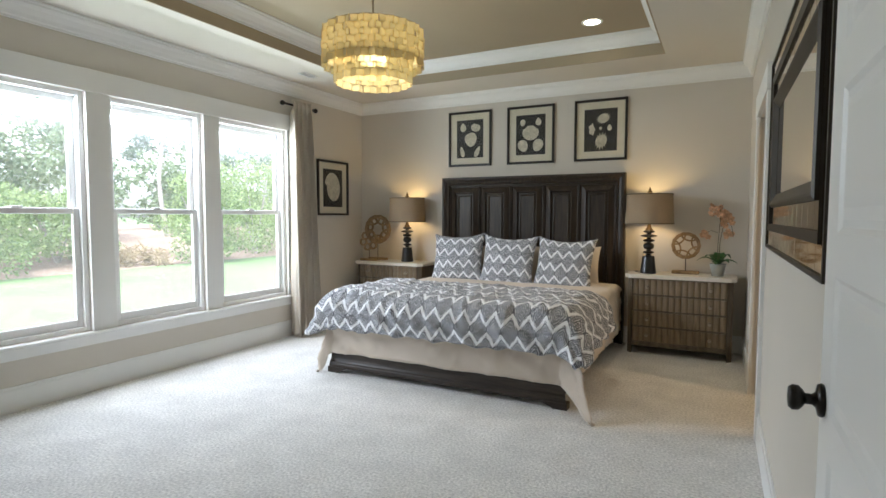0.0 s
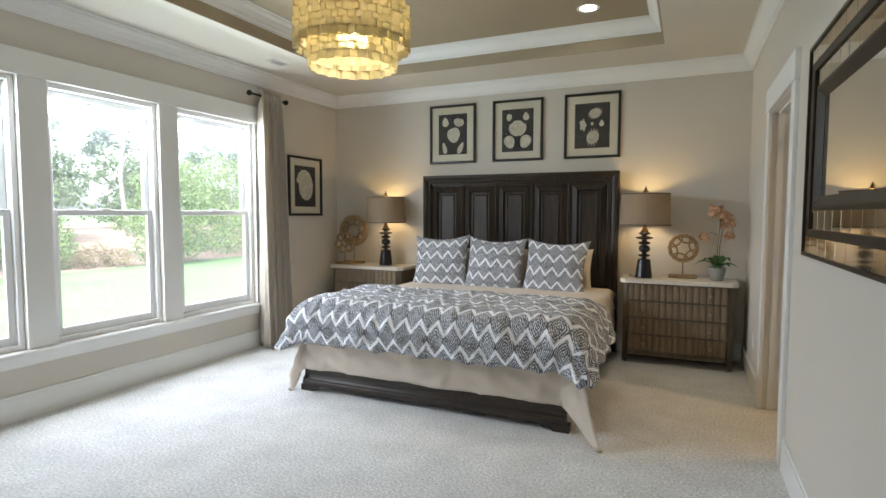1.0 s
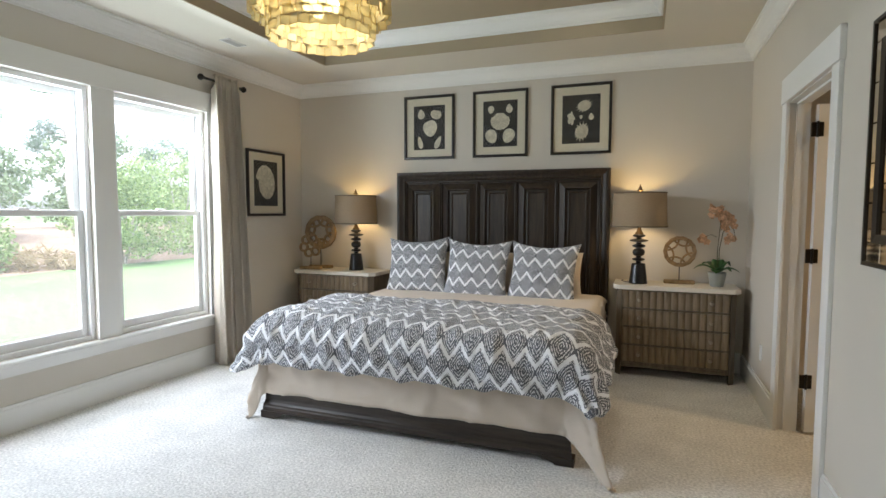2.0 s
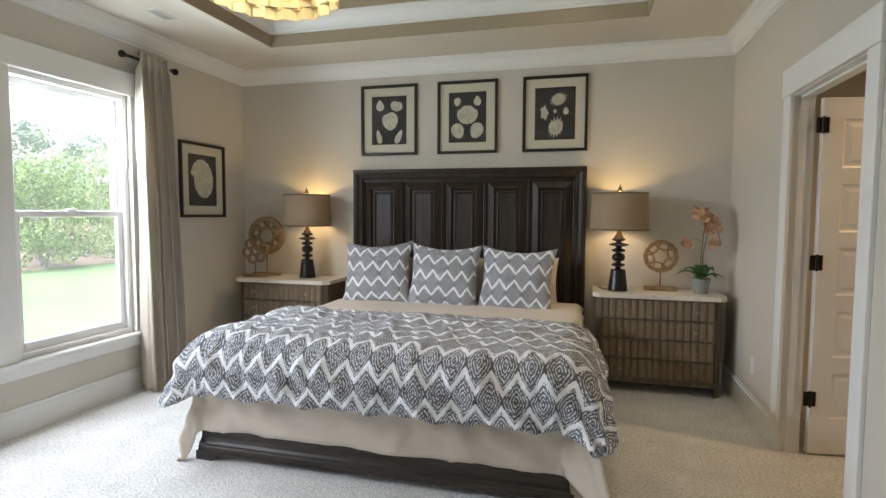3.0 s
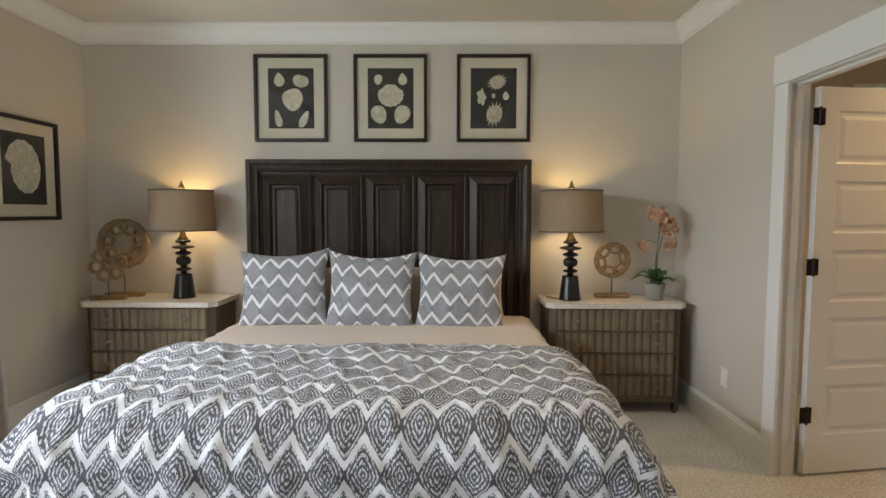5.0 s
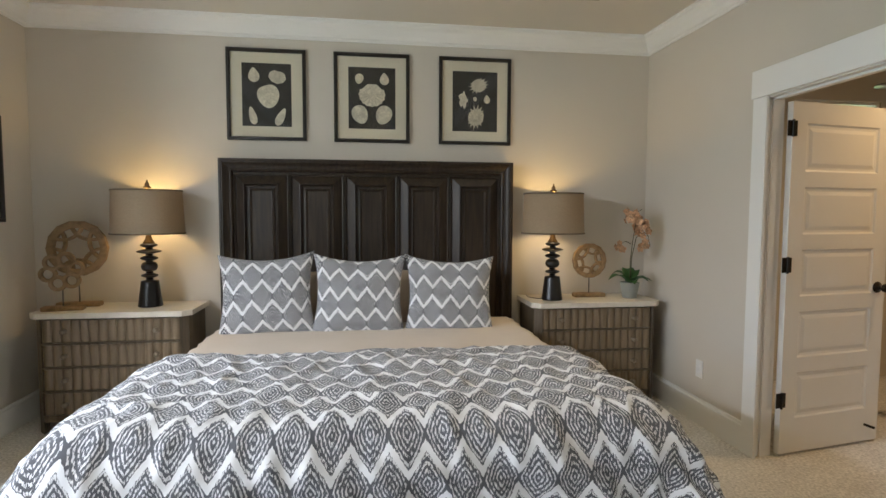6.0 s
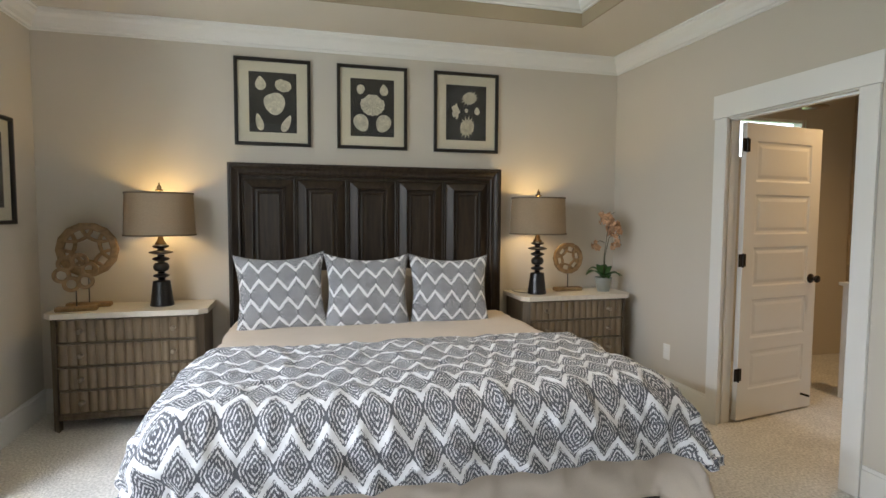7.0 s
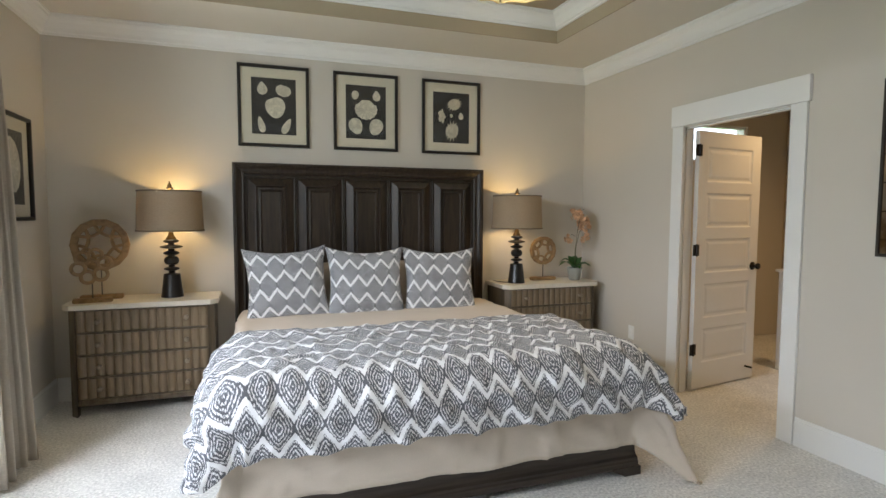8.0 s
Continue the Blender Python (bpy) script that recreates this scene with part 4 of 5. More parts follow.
def shell_outline(kind, size, n=48):
    pts = []
    for k in range(n):
        a = 2 * math.pi * k / n
        up = math.sin(a)
        if kind == "cockle":
            # broad, with a dip at its top edge
            r = 1.0 + 0.03 * math.cos(9 * a) - 0.16 * math.exp(-((a - math.pi / 2) / 0.35) ** 2)
            pts.append((r * math.cos(a) * 1.08, r * up * 0.84))
        elif kind == "fan":
            # scalloped lower edge, and two square ears over a straight hinge
            r = 1.0 + 0.045 * math.cos(16 * a)
            x, z = r * math.cos(a) * 1.08, r * up
            if up > 0.30:
                x = math.copysign(min(abs(x), 0.36 if up > 0.62 else 1.0), x)
                z = 0.84 if up > 0.62 else 0.42
            pts.append((x, z))
        elif kind == "heart":
            # a wide clam, its beak drawn down and to one side
            r = 1.0 + 0.10 * math.cos(a) - 0.10 * math.exp(-((a - 1.7) / 0.4) ** 2)
            pts.append((r * math.cos(a) * (0.92 + 0.16 * up), r * up * 1.02))
        elif kind == "pointed":
            pts.append((0.80 * math.cos(a) * (1.0 - 0.45 * max(up, 0.0) ** 1.5), up * (1.25 if up > 0 else 0.85)))
        elif kind == "long":
            pts.append((0.46 * math.cos(a) * (1 - 0.35 * up), up * 1.15))
        elif kind == "spiny":
            r = 0.70 + (0.42 if k % 3 == 0 else 0.0) * (0.55 + 0.45 * math.sin(2 * a + 0.6))
            pts.append((r * math.cos(a) * 1.05, r * up * 0.9))
        elif kind == "knobbed":
            r = 0.62 + 0.10 * math.cos(5 * a) + 0.05 * math.cos(9 * a + 1)
            pts.append((r * math.cos(a) * 0.75, r * up * 1.35))
        elif kind == "nautilus":
            r = 0.72 + 0.30 * ((k / n + 0.55) % 1.0) + 0.018 * math.cos(14 * a)
            pts.append((r * math.cos(a) * 0.88, r * up * 1.12))
        else:
            pts.append((0.82 * math.cos(a) * (1 + 0.15 * up), up))
    return [(size * x, size * z) for x, z in pts]


SETS = (
    (("pointed", -0.095, 0.140, 0.058, 6), ("cockle", 0.080, 0.140, 0.066, -14), ("heart", 0.004, -0.010, 0.098, 8), ("long", -0.108, -0.160, 0.066, 14), ("long", 0.104, -0.165, 0.070, -26)),
    (("oval", -0.100, 0.150, 0.044, -8), ("pointed", 0.098, 0.145, 0.050, 2), ("fan", 0.0, 0.030, 0.105, 0), ("oval", -0.095, -0.130, 0.082, 24), ("oval", 0.092, -0.130, 0.084, -24)),
    (("spiny", 0.030, 0.130, 0.088, 8), ("knobbed", -0.098, 0.010, 0.080, 4), ("oval", 0.0, 0.020, 0.020, 0), ("pointed", 0.100, 0.015, 0.036, 4), ("spiny", 0.008, -0.125, 0.105, 60)),
    (("nautilus", 0.0, 0.0, 0.170, 8),),
)


def framed_print(m, w, h, shells, label):
    """A black frame, cream mat, dark print with pale shells, and glass; it hangs by its back, facing its own -y."""
    f = new("framed_print")
    f.empty_display_size = 0.1
    tagged(f, label, "picture", "framed shell prints")
    b = 0.024
    bm = bmesh.new()
    rows = []
    for o, y in ((0.0, 0.0), (0.0, -0.024), (0.004, -0.028), (0.018, -0.028), (b, -0.020), (b, -0.004)):
        rows.append([bm.verts.new((x, y, z)) for x, z in ((-w / 2 + o, -h / 2 + o), (w / 2 - o, -h / 2 + o), (w / 2 - o, h / 2 - o), (-w / 2 + o, h / 2 - o))])
    for a, c in zip(rows, rows[1:]):
        for k in range(4):
            q = (k + 1) % 4
            bm.faces.new((a[k], a[q], c[q], c[k]))
    part("frame", bm, FRAMEBLACK, f, "narrow black wooden frame")
    part("mat_board", boxes((-w / 2 + b, w / 2 - b, -0.006, -0.001, -h / 2 + b, h / 2 - b)), MAT, f, "cream mat board")
    pw, ph = w * 0.312, h * 0.345
    pr = part("print", boxes((-pw, pw, -0.0075, -0.006, -ph, ph)), PRINT, f, "charcoal print")
    for kind, x, z, s, turn in shells:
        if kind != "nautilus":
            x, z, s = x * 0.90, z * 0.90, s * 0.82
        bm = bmesh.new()
        out = shell_outline(kind, s)
        ca, sa = math.cos(radians(turn)), math.sin(radians(turn))
        out = [(x + (px * ca - pz * sa), z + (px * sa + pz * ca)) for px, pz in out]
        mid = bm.verts.new((x, -0.0105, z))
        vs = [bm.verts.new((px, -0.0078, pz)) for px, pz in out]
        for k in range(len(vs)):
            bm.faces.new((mid, vs[k], vs[(k + 1) % len(vs)]))
        if kind in ("fan", "spiny", "cockle", "nautilus"):
            for k in range(0, len(out), 3):
                if kind == "fan" and out[k][1] > z + 0.3 * s:
                    continue
                px, pz = out[k]
                dx, dz = (px - x), (pz - z)
                ln = math.hypot(dx, dz)
                ox, oz = -dz / ln * 0.0012, dx / ln * 0.0012
                q = [bm.verts.new(v) for v in ((x + dx * 0.25 + ox, -0.0112, z + dz * 0.25 + oz), (x + dx * 0.25 - ox, -0.0112, z + dz * 0.25 - oz), (x + dx * 0.9 - ox, -0.0092, z + dz * 0.9 - oz), (x + dx * 0.9 + ox, -0.0092, z + dz * 0.9 + oz))]
                bm.faces.new(q).material_index = 1
        bmesh.ops.recalc_face_normals(bm, faces=bm.faces)
        part("shell", bm, [SHELL, SHELLDARK], pr, "pale printed shell")
    g = part("glass", boxes((-w / 2 + b, w / 2 - b, -0.0155, -0.0135, -h / 2 + b, h / 2 - b)), ARTGLASS, f)
    g.visible_shadow = False
    f.matrix_world = m
    return f


for k, x in enumerate((-3.735, -3.007, -2.256)):
    framed_print(pose(x, YN - 0.002, 2.192), 0.535, 0.628, SETS[k], "black-framed print of pale shells above the bed")
framed_print(pose(XW + 0.002, 6.775, 1.63, 0, 0, 90), 0.57, 0.645, SETS[3], "black-framed print of one large shell beside the window")

# ---- curtain and rod ----
cr = thing("curtain_rod", XW + 0.10, 6.115, 2.462, "short bronze curtain rod with round finials", "curtain rod")
part("rod", tube(bmesh.new(), [(0, -0.21, 0), (0, 0.22, 0)], 0.011, 14), BRONZE, cr, smooth=True)
for s in (-1, 1):
    bm = lathe(bmesh.new(), [(0, -0.002), (0.013, 0), (0.016, 0.012), (0.010, 0.018), (0.020, 0.024), (0.027, 0.036), (0.024, 0.052), (0.010, 0.062), (0, 0.064)], 20)
    bm.transform(pose(0, s * 0.215, 0, -90 * s))
    part("finial", bm, BRONZE, cr, smooth=True)
bm = bmesh.new()
tube(bm, [(-0.098, 0.17, 0.0), (0, 0.17, 0.0)], 0.008, 10)
box(bm, -0.10, -0.092, 0.145, 0.195, -0.035, 0.035, bevel=0.003)
part("bracket", bm, BRONZE, cr)


def curtain(s, t):
    """Folds run down the whole length, tight at the rod."""
    z = 0.02 + (2.515 - 0.02) * t
    ph = s * 2 * math.pi * 4.5
    gather = 0.75 + 0.25 * (1 - t) ** 0.5
    y = 6.13 + (s - 0.5) * 0.37 * gather + 0.010 * math.sin(ph * 2 + t * 3)
    amp = (0.036 + 0.050 * (1 - t) ** 0.7) * (0.8 + 0.3 * math.sin(s * 9))
    x = XW + 0.105 + 0.030 * (1 - t) ** 0.5 + amp * math.sin(ph + 0.6 * math.sin(t * 2.2)) + 0.012 * noise.noise((s * 6, t * 3, 1))
    if t > 0.955:
        k = (t - 0.955) / 0.045
        x = XW + 0.10 + (x - XW - 0.10) * (1 - 0.75 * math.sin(k * math.pi)) + 0.026 * math.sin(k * math.pi)
    return (x, y, z)


bm = bmesh.new()
grid(bm, 130, 60, curtain)
cu = part("curtain", bm, CURTAIN, None, smooth=True)
tagged(cu, "taupe linen curtain panel hanging in folds beside the window", "curtain")
soften(cu, 0.004, 0)

# ---- mirror ----
MIRROR = material("mirror silver", (0.80, 0.78, 0.72), 0.02, metal=1.0)
ANTIQUE = material("antiqued mirror", (0.60, 0.55, 0.46), 0.06, metal=1.0, vary=0.15, scale=14, stain=0.15, stain_scale=4)
MFRAME = material("dark bronze frame", (0.030, 0.023, 0.016), 0.42, metal=0.25, vary=0.2, scale=30)
MY0, MY1, MZ0, MZ1 = 3.05, 4.735, 1.153, 2.04
mi = thing("wall_mirror", XE - 0.001, (MY0 + MY1) / 2, (MZ0 + MZ1) / 2, "large wall mirror in a stepped bronze frame with mirrored tiles", "mirror", rz=-90)
hw, hh = (MY1 - MY0) / 2, (MZ1 - MZ0) / 2


def rim(o0, o1, y0, y1, bm=None):
    """A rectangular band between two insets, from its outer depth to its inner depth."""
    bm = bm or bmesh.new()
    rows = []
    for o, y in ((o0, 0.0), (o0, y0), (o1, y1), (o1, 0.0)):
        rows.append([bm.verts.new((x, y, z)) for x, z in ((-hw + o, -hh + o), (hw - o, -hh + o), (hw - o, hh - o), (-hw + o, hh - o))])
    for a, c in zip(rows, rows[1:]):
        for k in range(4):
            q = (k + 1) % 4
            bm.faces.new((a[k], a[q], c[q], c[k]))
    return bm


part("outer_frame", rim(0.0, 0.014, -0.030, -0.030), MFRAME, mi)
part("middle_frame", rim(0.085, 0.115, -0.030, -0.026), MFRAME, mi)
bm = rim(0.192, 0.204, -0.026, -0.032)
rim(0.204, 0.212, -0.032, -0.031, bm)
rim(0.212, 0.250, -0.031, -0.012, bm)
part("inner_frame", bm, MFRAME, mi, "deep dark inner frame")
part("backing", boxes((-hw + 0.01, hw - 0.01, -0.008, 0.0, -hh + 0.01, hh - 0.01)), MFRAME, mi)
part("mirror_glass", boxes((-hw + 0.24, hw - 0.24, -0.011, -0.008, -hh + 0.24, hh - 0.24)), MIRROR, mi, "clear mirror glass")
for o0, o1, y in ((0.014, 0.085, -0.024), (0.115, 0.195, -0.018)):
    nx, nz = 12, 5
    for side in range(4):
        n = nx if side < 2 else nz
        for k in range(n):
            if side < 2:
                a0, a1 = -hw + o0 + (2 * (hw - o0)) * k / n, -hw + o0 + (2 * (hw - o0)) * (k + 1) / n
                z0, z1 = (-hh + o0, -hh + o1) if side == 0 else (hh - o1, hh - o0)
                q = (a0 + 0.0015, a1 - 0.0015, y, y + 0.006, z0, z1)
            else:
                z0, z1 = -hh + o1 + 2 * (hh - o1) * k / n, -hh + o1 + 2 * (hh - o1) * (k + 1) / n
                a0, a1 = (-hw + o0, -hw + o1) if side == 2 else (hw - o1, hw - o0)
                q = (a0, a1, y, y + 0.006, z0 + 0.0015, z1 - 0.0015)
            part("mirror_tile", boxes(q, bevel=0.002), ANTIQUE, mi)

# ---- chandelier ----
BRASSRIM = translucent("thin gilt edge", (0.62, 0.50, 0.24), 0.3, 0.4)
CAPIZ = translucent("capiz shell", (0.70, 0.64, 0.44), 0.45, 0.35, weave=0.12)
# the shell is thin enough to see the lamps through it
cn, cl = CAPIZ.node_tree.nodes, CAPIZ.node_tree.links
see, both = cn.new("ShaderNodeBsdfTransparent"), cn.new("ShaderNodeMixShader")
see.inputs["Color"].default_value = (1.0, 0.93, 0.72, 1)
both.inputs[0].default_value = 0.24
cl.new(cn["Material Output"].inputs["Surface"].links[0].from_socket, both.inputs[1])
cl.new(see.outputs[0], both.inputs[2])
cl.new(both.outputs[0], cn["Material Output"].inputs["Surface"])
LAMPBULB = glow("chandelier bulb", (1.0, 0.86, 0.58), 6)
CX, CY, CZ = -3.085, 4.46, 2.118
ch = thing("chandelier", CX, CY, CZ, "two-tier drum chandelier of square capiz shells, lit", "chandelier")
part("rod", tube(bmesh.new(), [(0, 0, 0.28), (0, 0, TZ - CZ - 0.02)], 0.006, 10), BRASS, ch)
part("canopy", lathe(bmesh.new(), [(0, TZ - CZ), (0.065, TZ - CZ), (0.062, TZ - CZ - 0.02), (0.012, TZ - CZ - 0.03), (0, TZ - CZ - 0.03)], 28), BRASS, ch)
bm = boxes((-0.0215, 0.0215, -0.0008, 0.0008, -0.044, -0.002), (-0.0225, -0.0210, -0.0016, 0.0016, -0.045, 0.0), (0.0210, 0.0225, -0.0016, 0.0016, -0.045, 0.0), (-0.0210, 0.0210, -0.0016, 0.0016, -0.0455, -0.0438))
bm.faces.ensure_lookup_table()
for f in bm.faces[6:]:
    f.material_index = 1
chip = mesh_of(bm, "shell_chip", [CAPIZ, BRASSRIM])
for r, rows, ztop in ((0.304, 6, 0.330), (0.233, 4, 0.160)):
    hoop = bmesh.new()
    for zz in (ztop, ztop - 0.037 * (rows - 1)):
        tube(hoop, [(r * math.cos(a) * 0.985, r * math.sin(a) * 0.985, zz) for a in (2 * math.pi * k / 48 for k in range(49))], 0.003, 6)
    part("hoop", hoop, BRASS, ch)
    n = round(2 * math.pi * r / 0.041)
    for j in range(rows):
        for k in range(n):
            a = 2 * math.pi * (k + 0.5 * (j % 2)) / n
            c = new("shell_chip", chip)
            c.parent = ch
            c.matrix_local = pose((r + 0.004 * rnd.uniform(-1, 1)) * math.cos(a), r * math.sin(a), ztop - 0.037 * j, rnd.uniform(-5, 5), rnd.uniform(-3, 3), math.degrees(a) + 90 + (26 if (k + j) % 2 else -26) + rnd.uniform(-12, 12))
for k in range(4):
    a = 2 * math.pi * (k + 0.5) / 4
    bm = bmesh.new()
    tube(bm, [(0, 0, 0.28), (0.055 * math.cos(a), 0.055 * math.sin(a), 0.27)], 0.005, 8)
    lathe(bm, [(0, 0.27), (0.016, 0.27), (0.016, 0.21), (0, 0.21)], 14, 0.055 * math.cos(a), 0.055 * math.sin(a))
    part("lamp_arm", bm, BRASS, ch)
    part("bulb", lathe(bmesh.new(), [(0, 0.21), (0.014, 0.205), (0.028, 0.17), (0.028, 0.15), (0.018, 0.125), (0, 0.118)], 18, 0.055 * math.cos(a), 0.055 * math.sin(a)), LAMPBULB, ch, "warm glowing bulb", smooth=True)
pl = new("chandelier_light", bpy.data.lights.new("chandelier_light", "POINT"))
pl.data.energy, pl.data.color, pl.data.shadow_soft_size = 1.1, (1.0, 0.79, 0.47), 0.10
pl.location = (CX, CY, CZ + 0.24)

# ---- small fittings ----
vent = thing("ceiling_vent", -4.84, 5.88, ZC, "white slatted ceiling vent", "vent", rz=0)
vent.scale = (0.62, 0.62, 1)
part("frame", boxes((-0.075, -0.06, -0.16, 0.16, -0.008, 0), (0.06, 0.075, -0.16, 0.16, -0.008, 0), (-0.06, 0.06, -0.16, -0.145, -0.008, 0), (-0.06, 0.06, 0.145, 0.16, -0.008, 0)), TRIM, vent)
part("backing", boxes((-0.06, 0.06, -0.145, 0.145, -0.0015, -0.0005)), material("vent shadow", (0.68, 0.67, 0.64), 0.9), vent)
for k in range(7):
    bm = boxes((-0.007, 0.007, -0.145, 0.145, -0.0007, 0.0007))
    bm.transform(Matrix.Translation((-0.051 + 0.017 * k, 0, -0.005)) @ pose(0, 0, 0, 0, 35, 0))
    part("slat", bm, TRIM, vent)
outlet = thing("wall_outlet", XE, 6.62, 0.36, "white wall outlet plate", "outlet", rz=-90)
part("plate", boxes((-0.036, 0.036, -0.006, 0, -0.058, 0.058), bevel=0.002), TRIM, outlet)
for z in (-0.02, 0.02):
    part("socket", boxes((-0.017, 0.017, -0.008, -0.006, z - 0.014, z + 0.014), bevel=0.002), VINYL, outlet)

cord = part("lamp_cord", tube(bmesh.new(), [(-1.80, 7.14, NT + 0.003), (-1.84, 7.17, NT + 0.004), (-1.87, 7.24, NT + 0.003), (-1.86, 7.33, NT + 0.003), (-1.85, 7.372, NT - 0.03), (-1.85, 7.374, 0.35)], 0.003, 8), BLACK, None, smooth=True)
tagged(cord, "thin black lamp cord running behind the nightstand", "cord")
stop = part("stop", tube(bmesh.new(), [(0.66, -0.0175, 0.10), (0.66, -0.075, 0.10)], 0.008, 10), BRONZE, bath, "small bronze door stop")

# ---- garden ----
GRASS = material("lawn grass", (0.105, 0.165, 0.058), 0.9, vary=0.3, scale=9, stain=0.2, stain_scale=0.5, bump=0.6, bump_scale=40)
MULCH = material("pine straw mulch", (0.24, 0.17, 0.125), 0.95, vary=0.35, scale=14, stain=0.2, stain_scale=1.2, bump=0.8, bump_scale=30)
BARK = material("pine bark", (0.36, 0.32, 0.29), 0.95, vary=0.4, scale=10, bump=0.8, bump_scale=12)


def foliage(name, a, c):
    """Leaves that differ one by one and let some light through."""
    m = translucent(name, a, 0.35, 0.55)
    n, l = m.node_tree.nodes, m.node_tree.links
    g, rp = n.new("ShaderNodeNewGeometry"), n.new("ShaderNodeValToRGB")
    rp.color_ramp.elements[0].color, rp.color_ramp.elements[1].color = (*a, 1), (*c, 1)
    l.new(g.outputs["Random Per Island"], rp.inputs[0])
    l.new(rp.outputs[0], n["Principled BSDF"].inputs["Base Color"])
    l.new(rp.outputs[0], n["Translucent BSDF"].inputs["Color"])
    return m


SHRUB = foliage("shrub leaves", (0.11, 0.17, 0.06), (0.31, 0.38, 0.15))
PINE = foliage("pine needles", (0.08, 0.12, 0.075), (0.15, 0.20, 0.13))
WILD = foliage("far leaves", (0.12, 0.17, 0.09), (0.24, 0.29, 0.16))
GZ = -0.45


def rise(x, y):
    """The ground's height: level lawn, then a low mulched bank."""
    d = -5.4 - x
    bank = min(max((d - 13.0) / 7.0, 0.0), 1.0)
    return GZ + bank * bank * (3 - 2 * bank) * 0.9 + 0.05 * noise.noise((x * 0.15, y * 0.15, 0)) * min(1.0, max(d - 1, 0) / 6)


bm = bmesh.new()
grid(bm, 90, 120, lambda s, t: ((lambda x, y: (x, y, rise(x, y)))(-5.41 - 170 * s ** 2.2, -110 + 240 * t)))
for f in bm.faces:
    c = f.calc_center_median()
    f.material_index = 1 if -5.4 - c.x > 13.0 + 1.2 * noise.noise((c.y * 0.2, 3, 0)) and -5.4 - c.x < 40 else 0
    f.smooth = True
tagged(part("ground", bm, [GRASS, MULCH]), "mown lawn running up to a mulched bank", "ground", kind="structure")
far_floor = boxes((-5.40, 60, -110, YS - 0.13, GZ - 0.1, GZ), (-5.40, 60, YN + 0.15, 130, GZ - 0.1, GZ), (2.31, 60, YS - 0.13, YN + 0.15, GZ - 0.1, GZ))
tagged(part("ground_behind", far_floor, GRASS), "mown lawn behind the house", "ground", kind="structure")
tagged(part("foundation", boxes((XW - 0.14, 2.3, YS - 0.12, YN + 0.14, GZ - 0.1, -0.13)), material("block foundation", (0.4, 0.38, 0.35), 0.9, vary=0.1)), "rendered house foundation", "foundation", kind="structure")
tagged(part("roof", boxes((XW - 0.5, 2.7, YS - 0.5, YN + 0.5, 3.001, 3.12)), material("roof felt", (0.08, 0.08, 0.08), 0.9, vary=0.1)), "plain roof slab", "roof", kind="structure")


def leaves(name, mat, clumps, count, size, parent, seed, flat=0.5):
    """Many small folded leaves scattered through overlapping clumps (x, y, z, radius)."""
    rd = random.Random(seed)
    verts, faces = [], []
    total = sum(c[3] ** 2 for c in clumps)
    for cx, cy, cz, cr in clumps:
        for _ in range(int(count * cr * cr / total)):
            u, v, w = rd.gauss(0, 1), rd.gauss(0, 1), rd.gauss(0, 1)
            ln = math.sqrt(u * u + v * v + w * w) or 1
            k = cr * (0.55 + 0.5 * rd.random()) / ln
            p = Vector((cx + u * k, cy + v * k, cz + w * k * 0.85))
            s = size * rd.uniform(0.6, 1.3)
            d = Vector((rd.gauss(0, 1), rd.gauss(0, 1), rd.gauss(0, 0.7) + 0.3)).normalized()
            e = d.orthogonal().normalized()
            e = (Matrix.Rotation(rd.uniform(0, 6.28), 3, d) @ e) * s * flat
            i = len(verts)
            verts += [p - d * s, p + e, p + d * s, p - e]
            faces.append((i, i + 1, i + 2, i + 3))
    me = bpy.data.meshes.new(name)
    me.from_pydata(verts, [], faces)
    me.materials.append(mat)
    ob = new(name, me)
    ob.parent = parent
    return ob


def shrub(x, y, r, h, seed, mat=SHRUB, count=9500, leaf=0.062):
    rd = random.Random(seed)
    z = rise(x, y)
    e = thing("shrub", x, y, z, "large rounded green garden shrub", "shrub", "shrubs along the lawn")
    cl = []
    for _ in range(26):
        a, q = rd.uniform(0, 6.28), rd.random() ** 0.5
        zz = rd.uniform(0.10, 0.88) * h
        k = r * (1 - 0.55 * (zz / h) ** 2) * q * 0.85
        cl.append((k * math.cos(a), k * math.sin(a), zz, rd.uniform(0.20, 0.34) * r))
    leaves("crown", mat, cl, count, leaf, e, seed)
    bm = bmesh.new()
    for _ in range(5):
        a = rd.uniform(0, 6.28)
        tube(bm, [(0, 0, -0.1), (0.2 * r * math.cos(a), 0.2 * r * math.sin(a), h * 0.4), (0.4 * r * math.cos(a), 0.4 * r * math.sin(a), h * 0.75)], 0.05, 6, 0.015)
    part("trunk", bm, BARK, e)


for k, (x, y, r, h) in enumerate(((-19.5, 8.5, 2.1, 3.0), (-20.5, 11.6, 1.9, 2.8), (-18.5, 15.8, 2.2, 3.6), (-19.5, 19.2, 2.5, 4.3), (-21.5, 23.0, 2.6, 4.4), (-18.8, 26.5, 2.4, 3.6), (-21, 5.2, 2.0, 3.0), (-22, 30.5, 2.8, 4.6), (-19.5, 1.5, 2.1, 3.0))):
    shrub(x, y, r, h, 40 + k)
for k, (x, y, r, h) in enumerate(((-31, 13, 3.2, 5.2), (-33, 18, 3.5, 6.5), (-34, 9, 3.4, 6.0), (-32, 24, 3.2, 5.5), (-36, 30, 4.0, 7.0), (-33, 4, 3.4, 5.5), (-36, 37, 4.5, 7.5), (-31, 43, 4.0, 6.5))):
    shrub(x, y, r, h, 80 + k, WILD, 4200, 0.15)
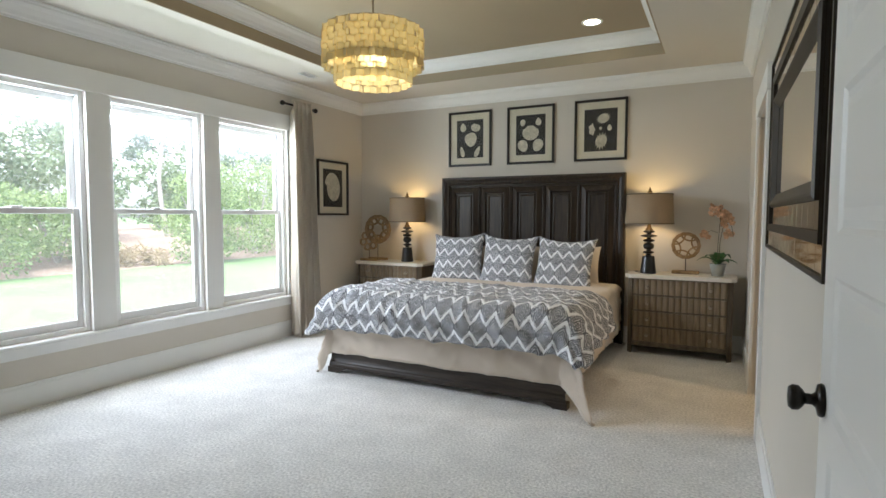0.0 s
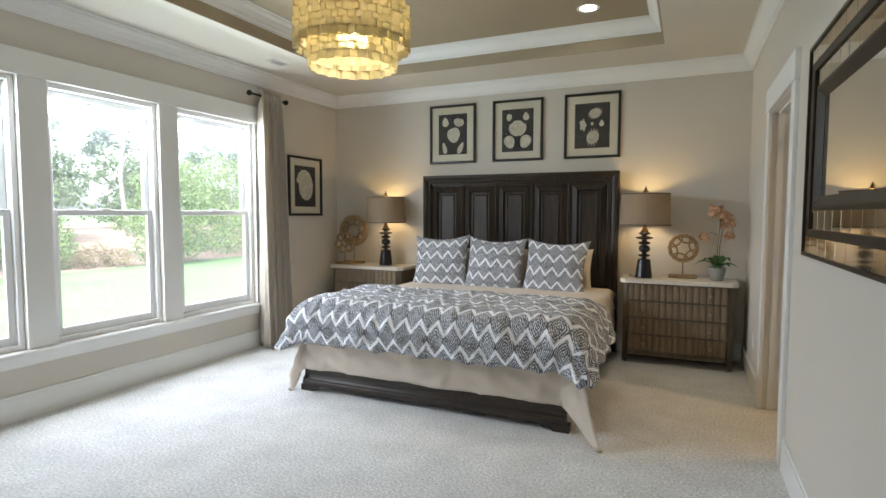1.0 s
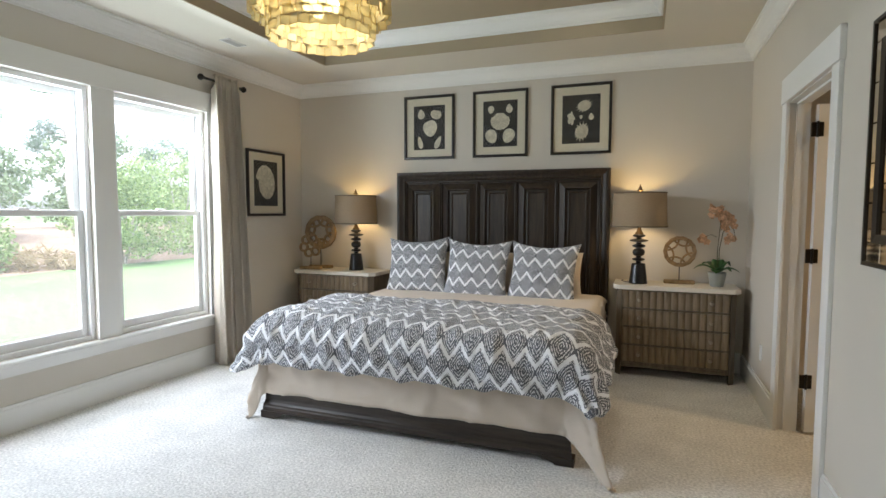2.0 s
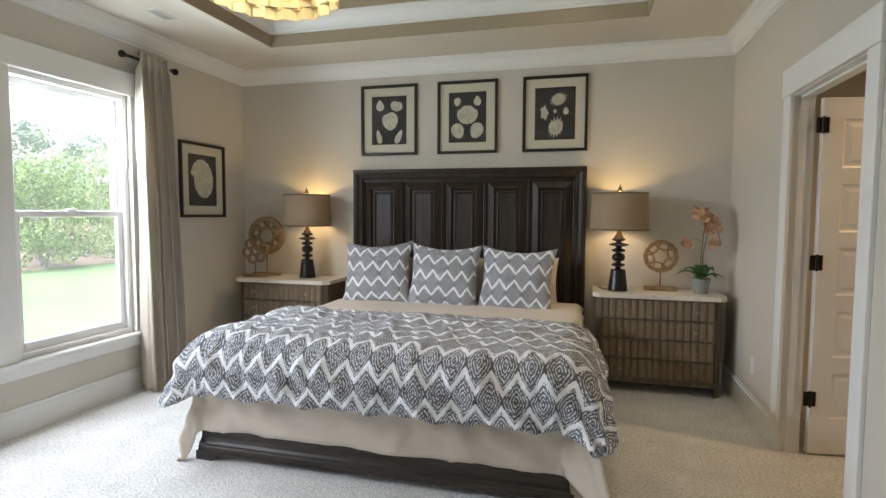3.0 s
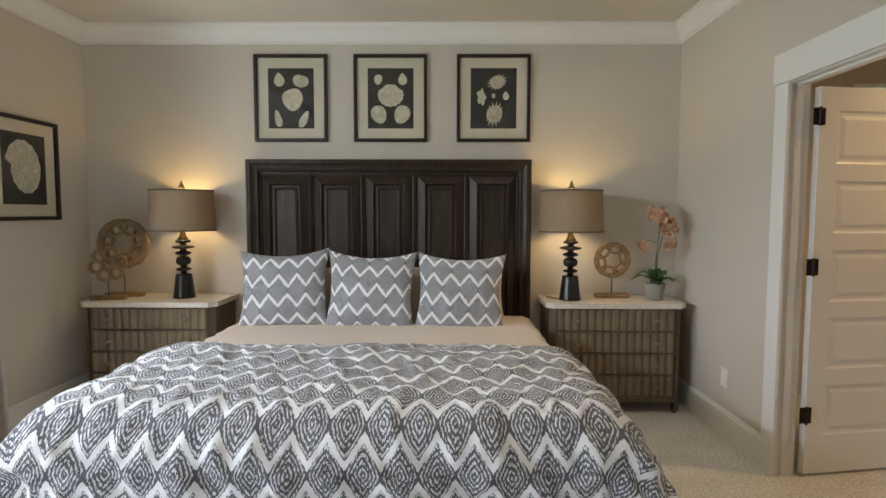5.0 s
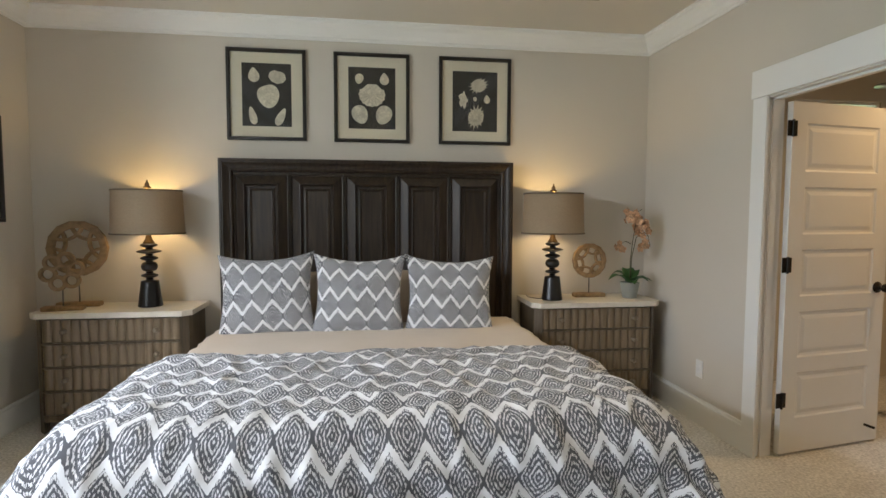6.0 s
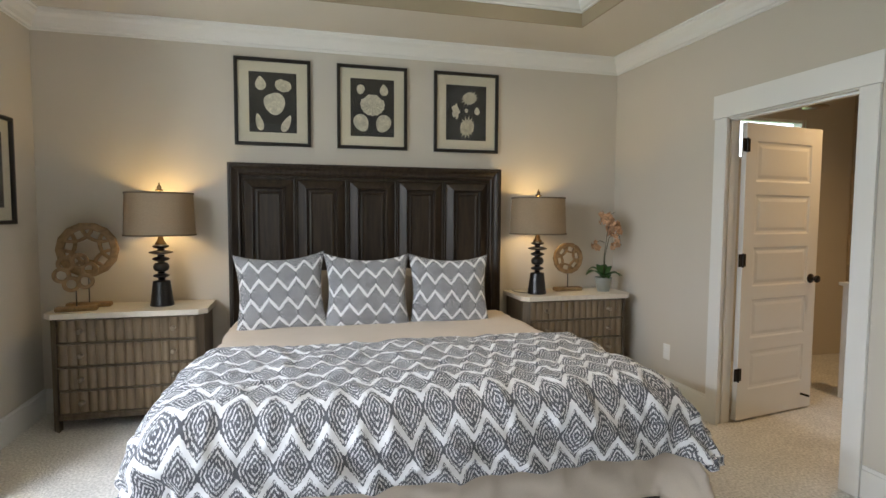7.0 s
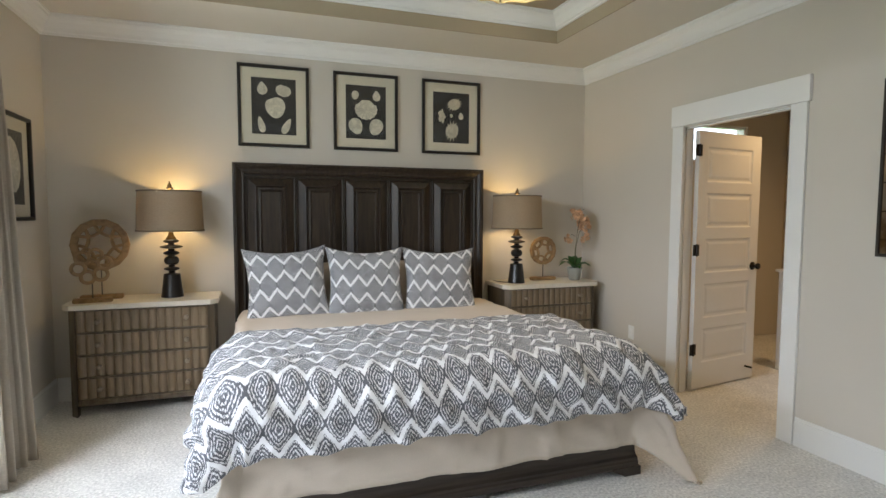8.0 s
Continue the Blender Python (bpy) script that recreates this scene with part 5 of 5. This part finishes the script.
shrub(-24, 14.4, 1.9, 5.6, 97, WILD, 6500, 0.085)


def pine(x, y, h, seed, lean=0.0, fork=False):
    rd = random.Random(seed)
    z = rise(x, y)
    e = thing("pine_tree", x, y, z, "tall thin pine tree with tufted branches", "tree", "pine trees")
    bm = bmesh.new()
    line = [(lean * (k / 8) ** 2 * h, 0.15 * math.sin(k + seed), h * k / 8 - 0.1) for k in range(9)]
    tube(bm, line, 0.12, 9, 0.03)
    cl = []
    for k in range(15 if not fork else 4):
        t = rd.uniform(0.38, 0.98)
        a = rd.uniform(0, 6.28)
        ln = (1.1 - t) * h * 0.32 + 0.6
        px, py, pz = lean * t * t * h, 0.0, t * h
        q = (px + ln * math.cos(a), py + ln * math.sin(a), pz + ln * 0.35)
        tube(bm, [(px, py, pz), ((px + q[0]) / 2, (py + q[1]) / 2, pz + ln * 0.08), q], 0.05, 6, 0.015)
        for _ in range(4):
            f = rd.uniform(0.55, 1.05)
            cl.append((px + (q[0] - px) * f + rd.uniform(-0.3, 0.3), py + (q[1] - py) * f + rd.uniform(-0.3, 0.3), pz + (q[2] - pz) * f + rd.uniform(-0.1, 0.35), rd.uniform(0.28, 0.55)))
    if fork:
        # the bare stem parts into two thin limbs near its head
        for dy, hh in ((-1.1, 1.0), (0.9, 0.95)):
            tube(bm, [(0, 0, h * 0.55), (0, dy * 0.35, h * 0.68), (0, dy, h * hh)], 0.07, 7, 0.02)
            for f in (0.72, 0.8, 0.9, 1.0):
                cl.append((rd.uniform(-0.3, 0.3), dy * (f - 0.5) * 2 + rd.uniform(-0.5, 0.5), h * f * hh, rd.uniform(0.25, 0.45)))
    part("trunk", bm, BARK, e)
    leaves("crown", PINE, cl, 4200 if not fork else 2600, 0.17, e, seed, 0.12)


for k, (x, y, h, ln) in enumerate(((-24, 17.95, 6.8, 0.0), (-30, 11.0, 12.0, 0.02), (-34, 25.0, 10.0, -0.02), (-28, 29.0, 9.0, 0.02), (-38, 15.0, 12.0, 0.0), (-40, 34.0, 11.0, 0.0), (-29, 6.0, 11.0, 0.01), (-44, 22.0, 13.0, 0.0))):
    pine(x, y, h, 140 + k, ln, k == 0)
tuft = thing("straw_tuft", -19.2, 13.4, rise(-19.2, 13.4), "low dry grass tuft on the mulch", "grass")
leaves("blades", foliage("dry blades", (0.22, 0.16, 0.08), (0.35, 0.27, 0.15)), [(0, 0, 0.2, 0.6), (0.5, 0.5, 0.15, 0.5), (0.1, -0.6, 0.15, 0.5)], 900, 0.22, tuft, 9, 0.08)
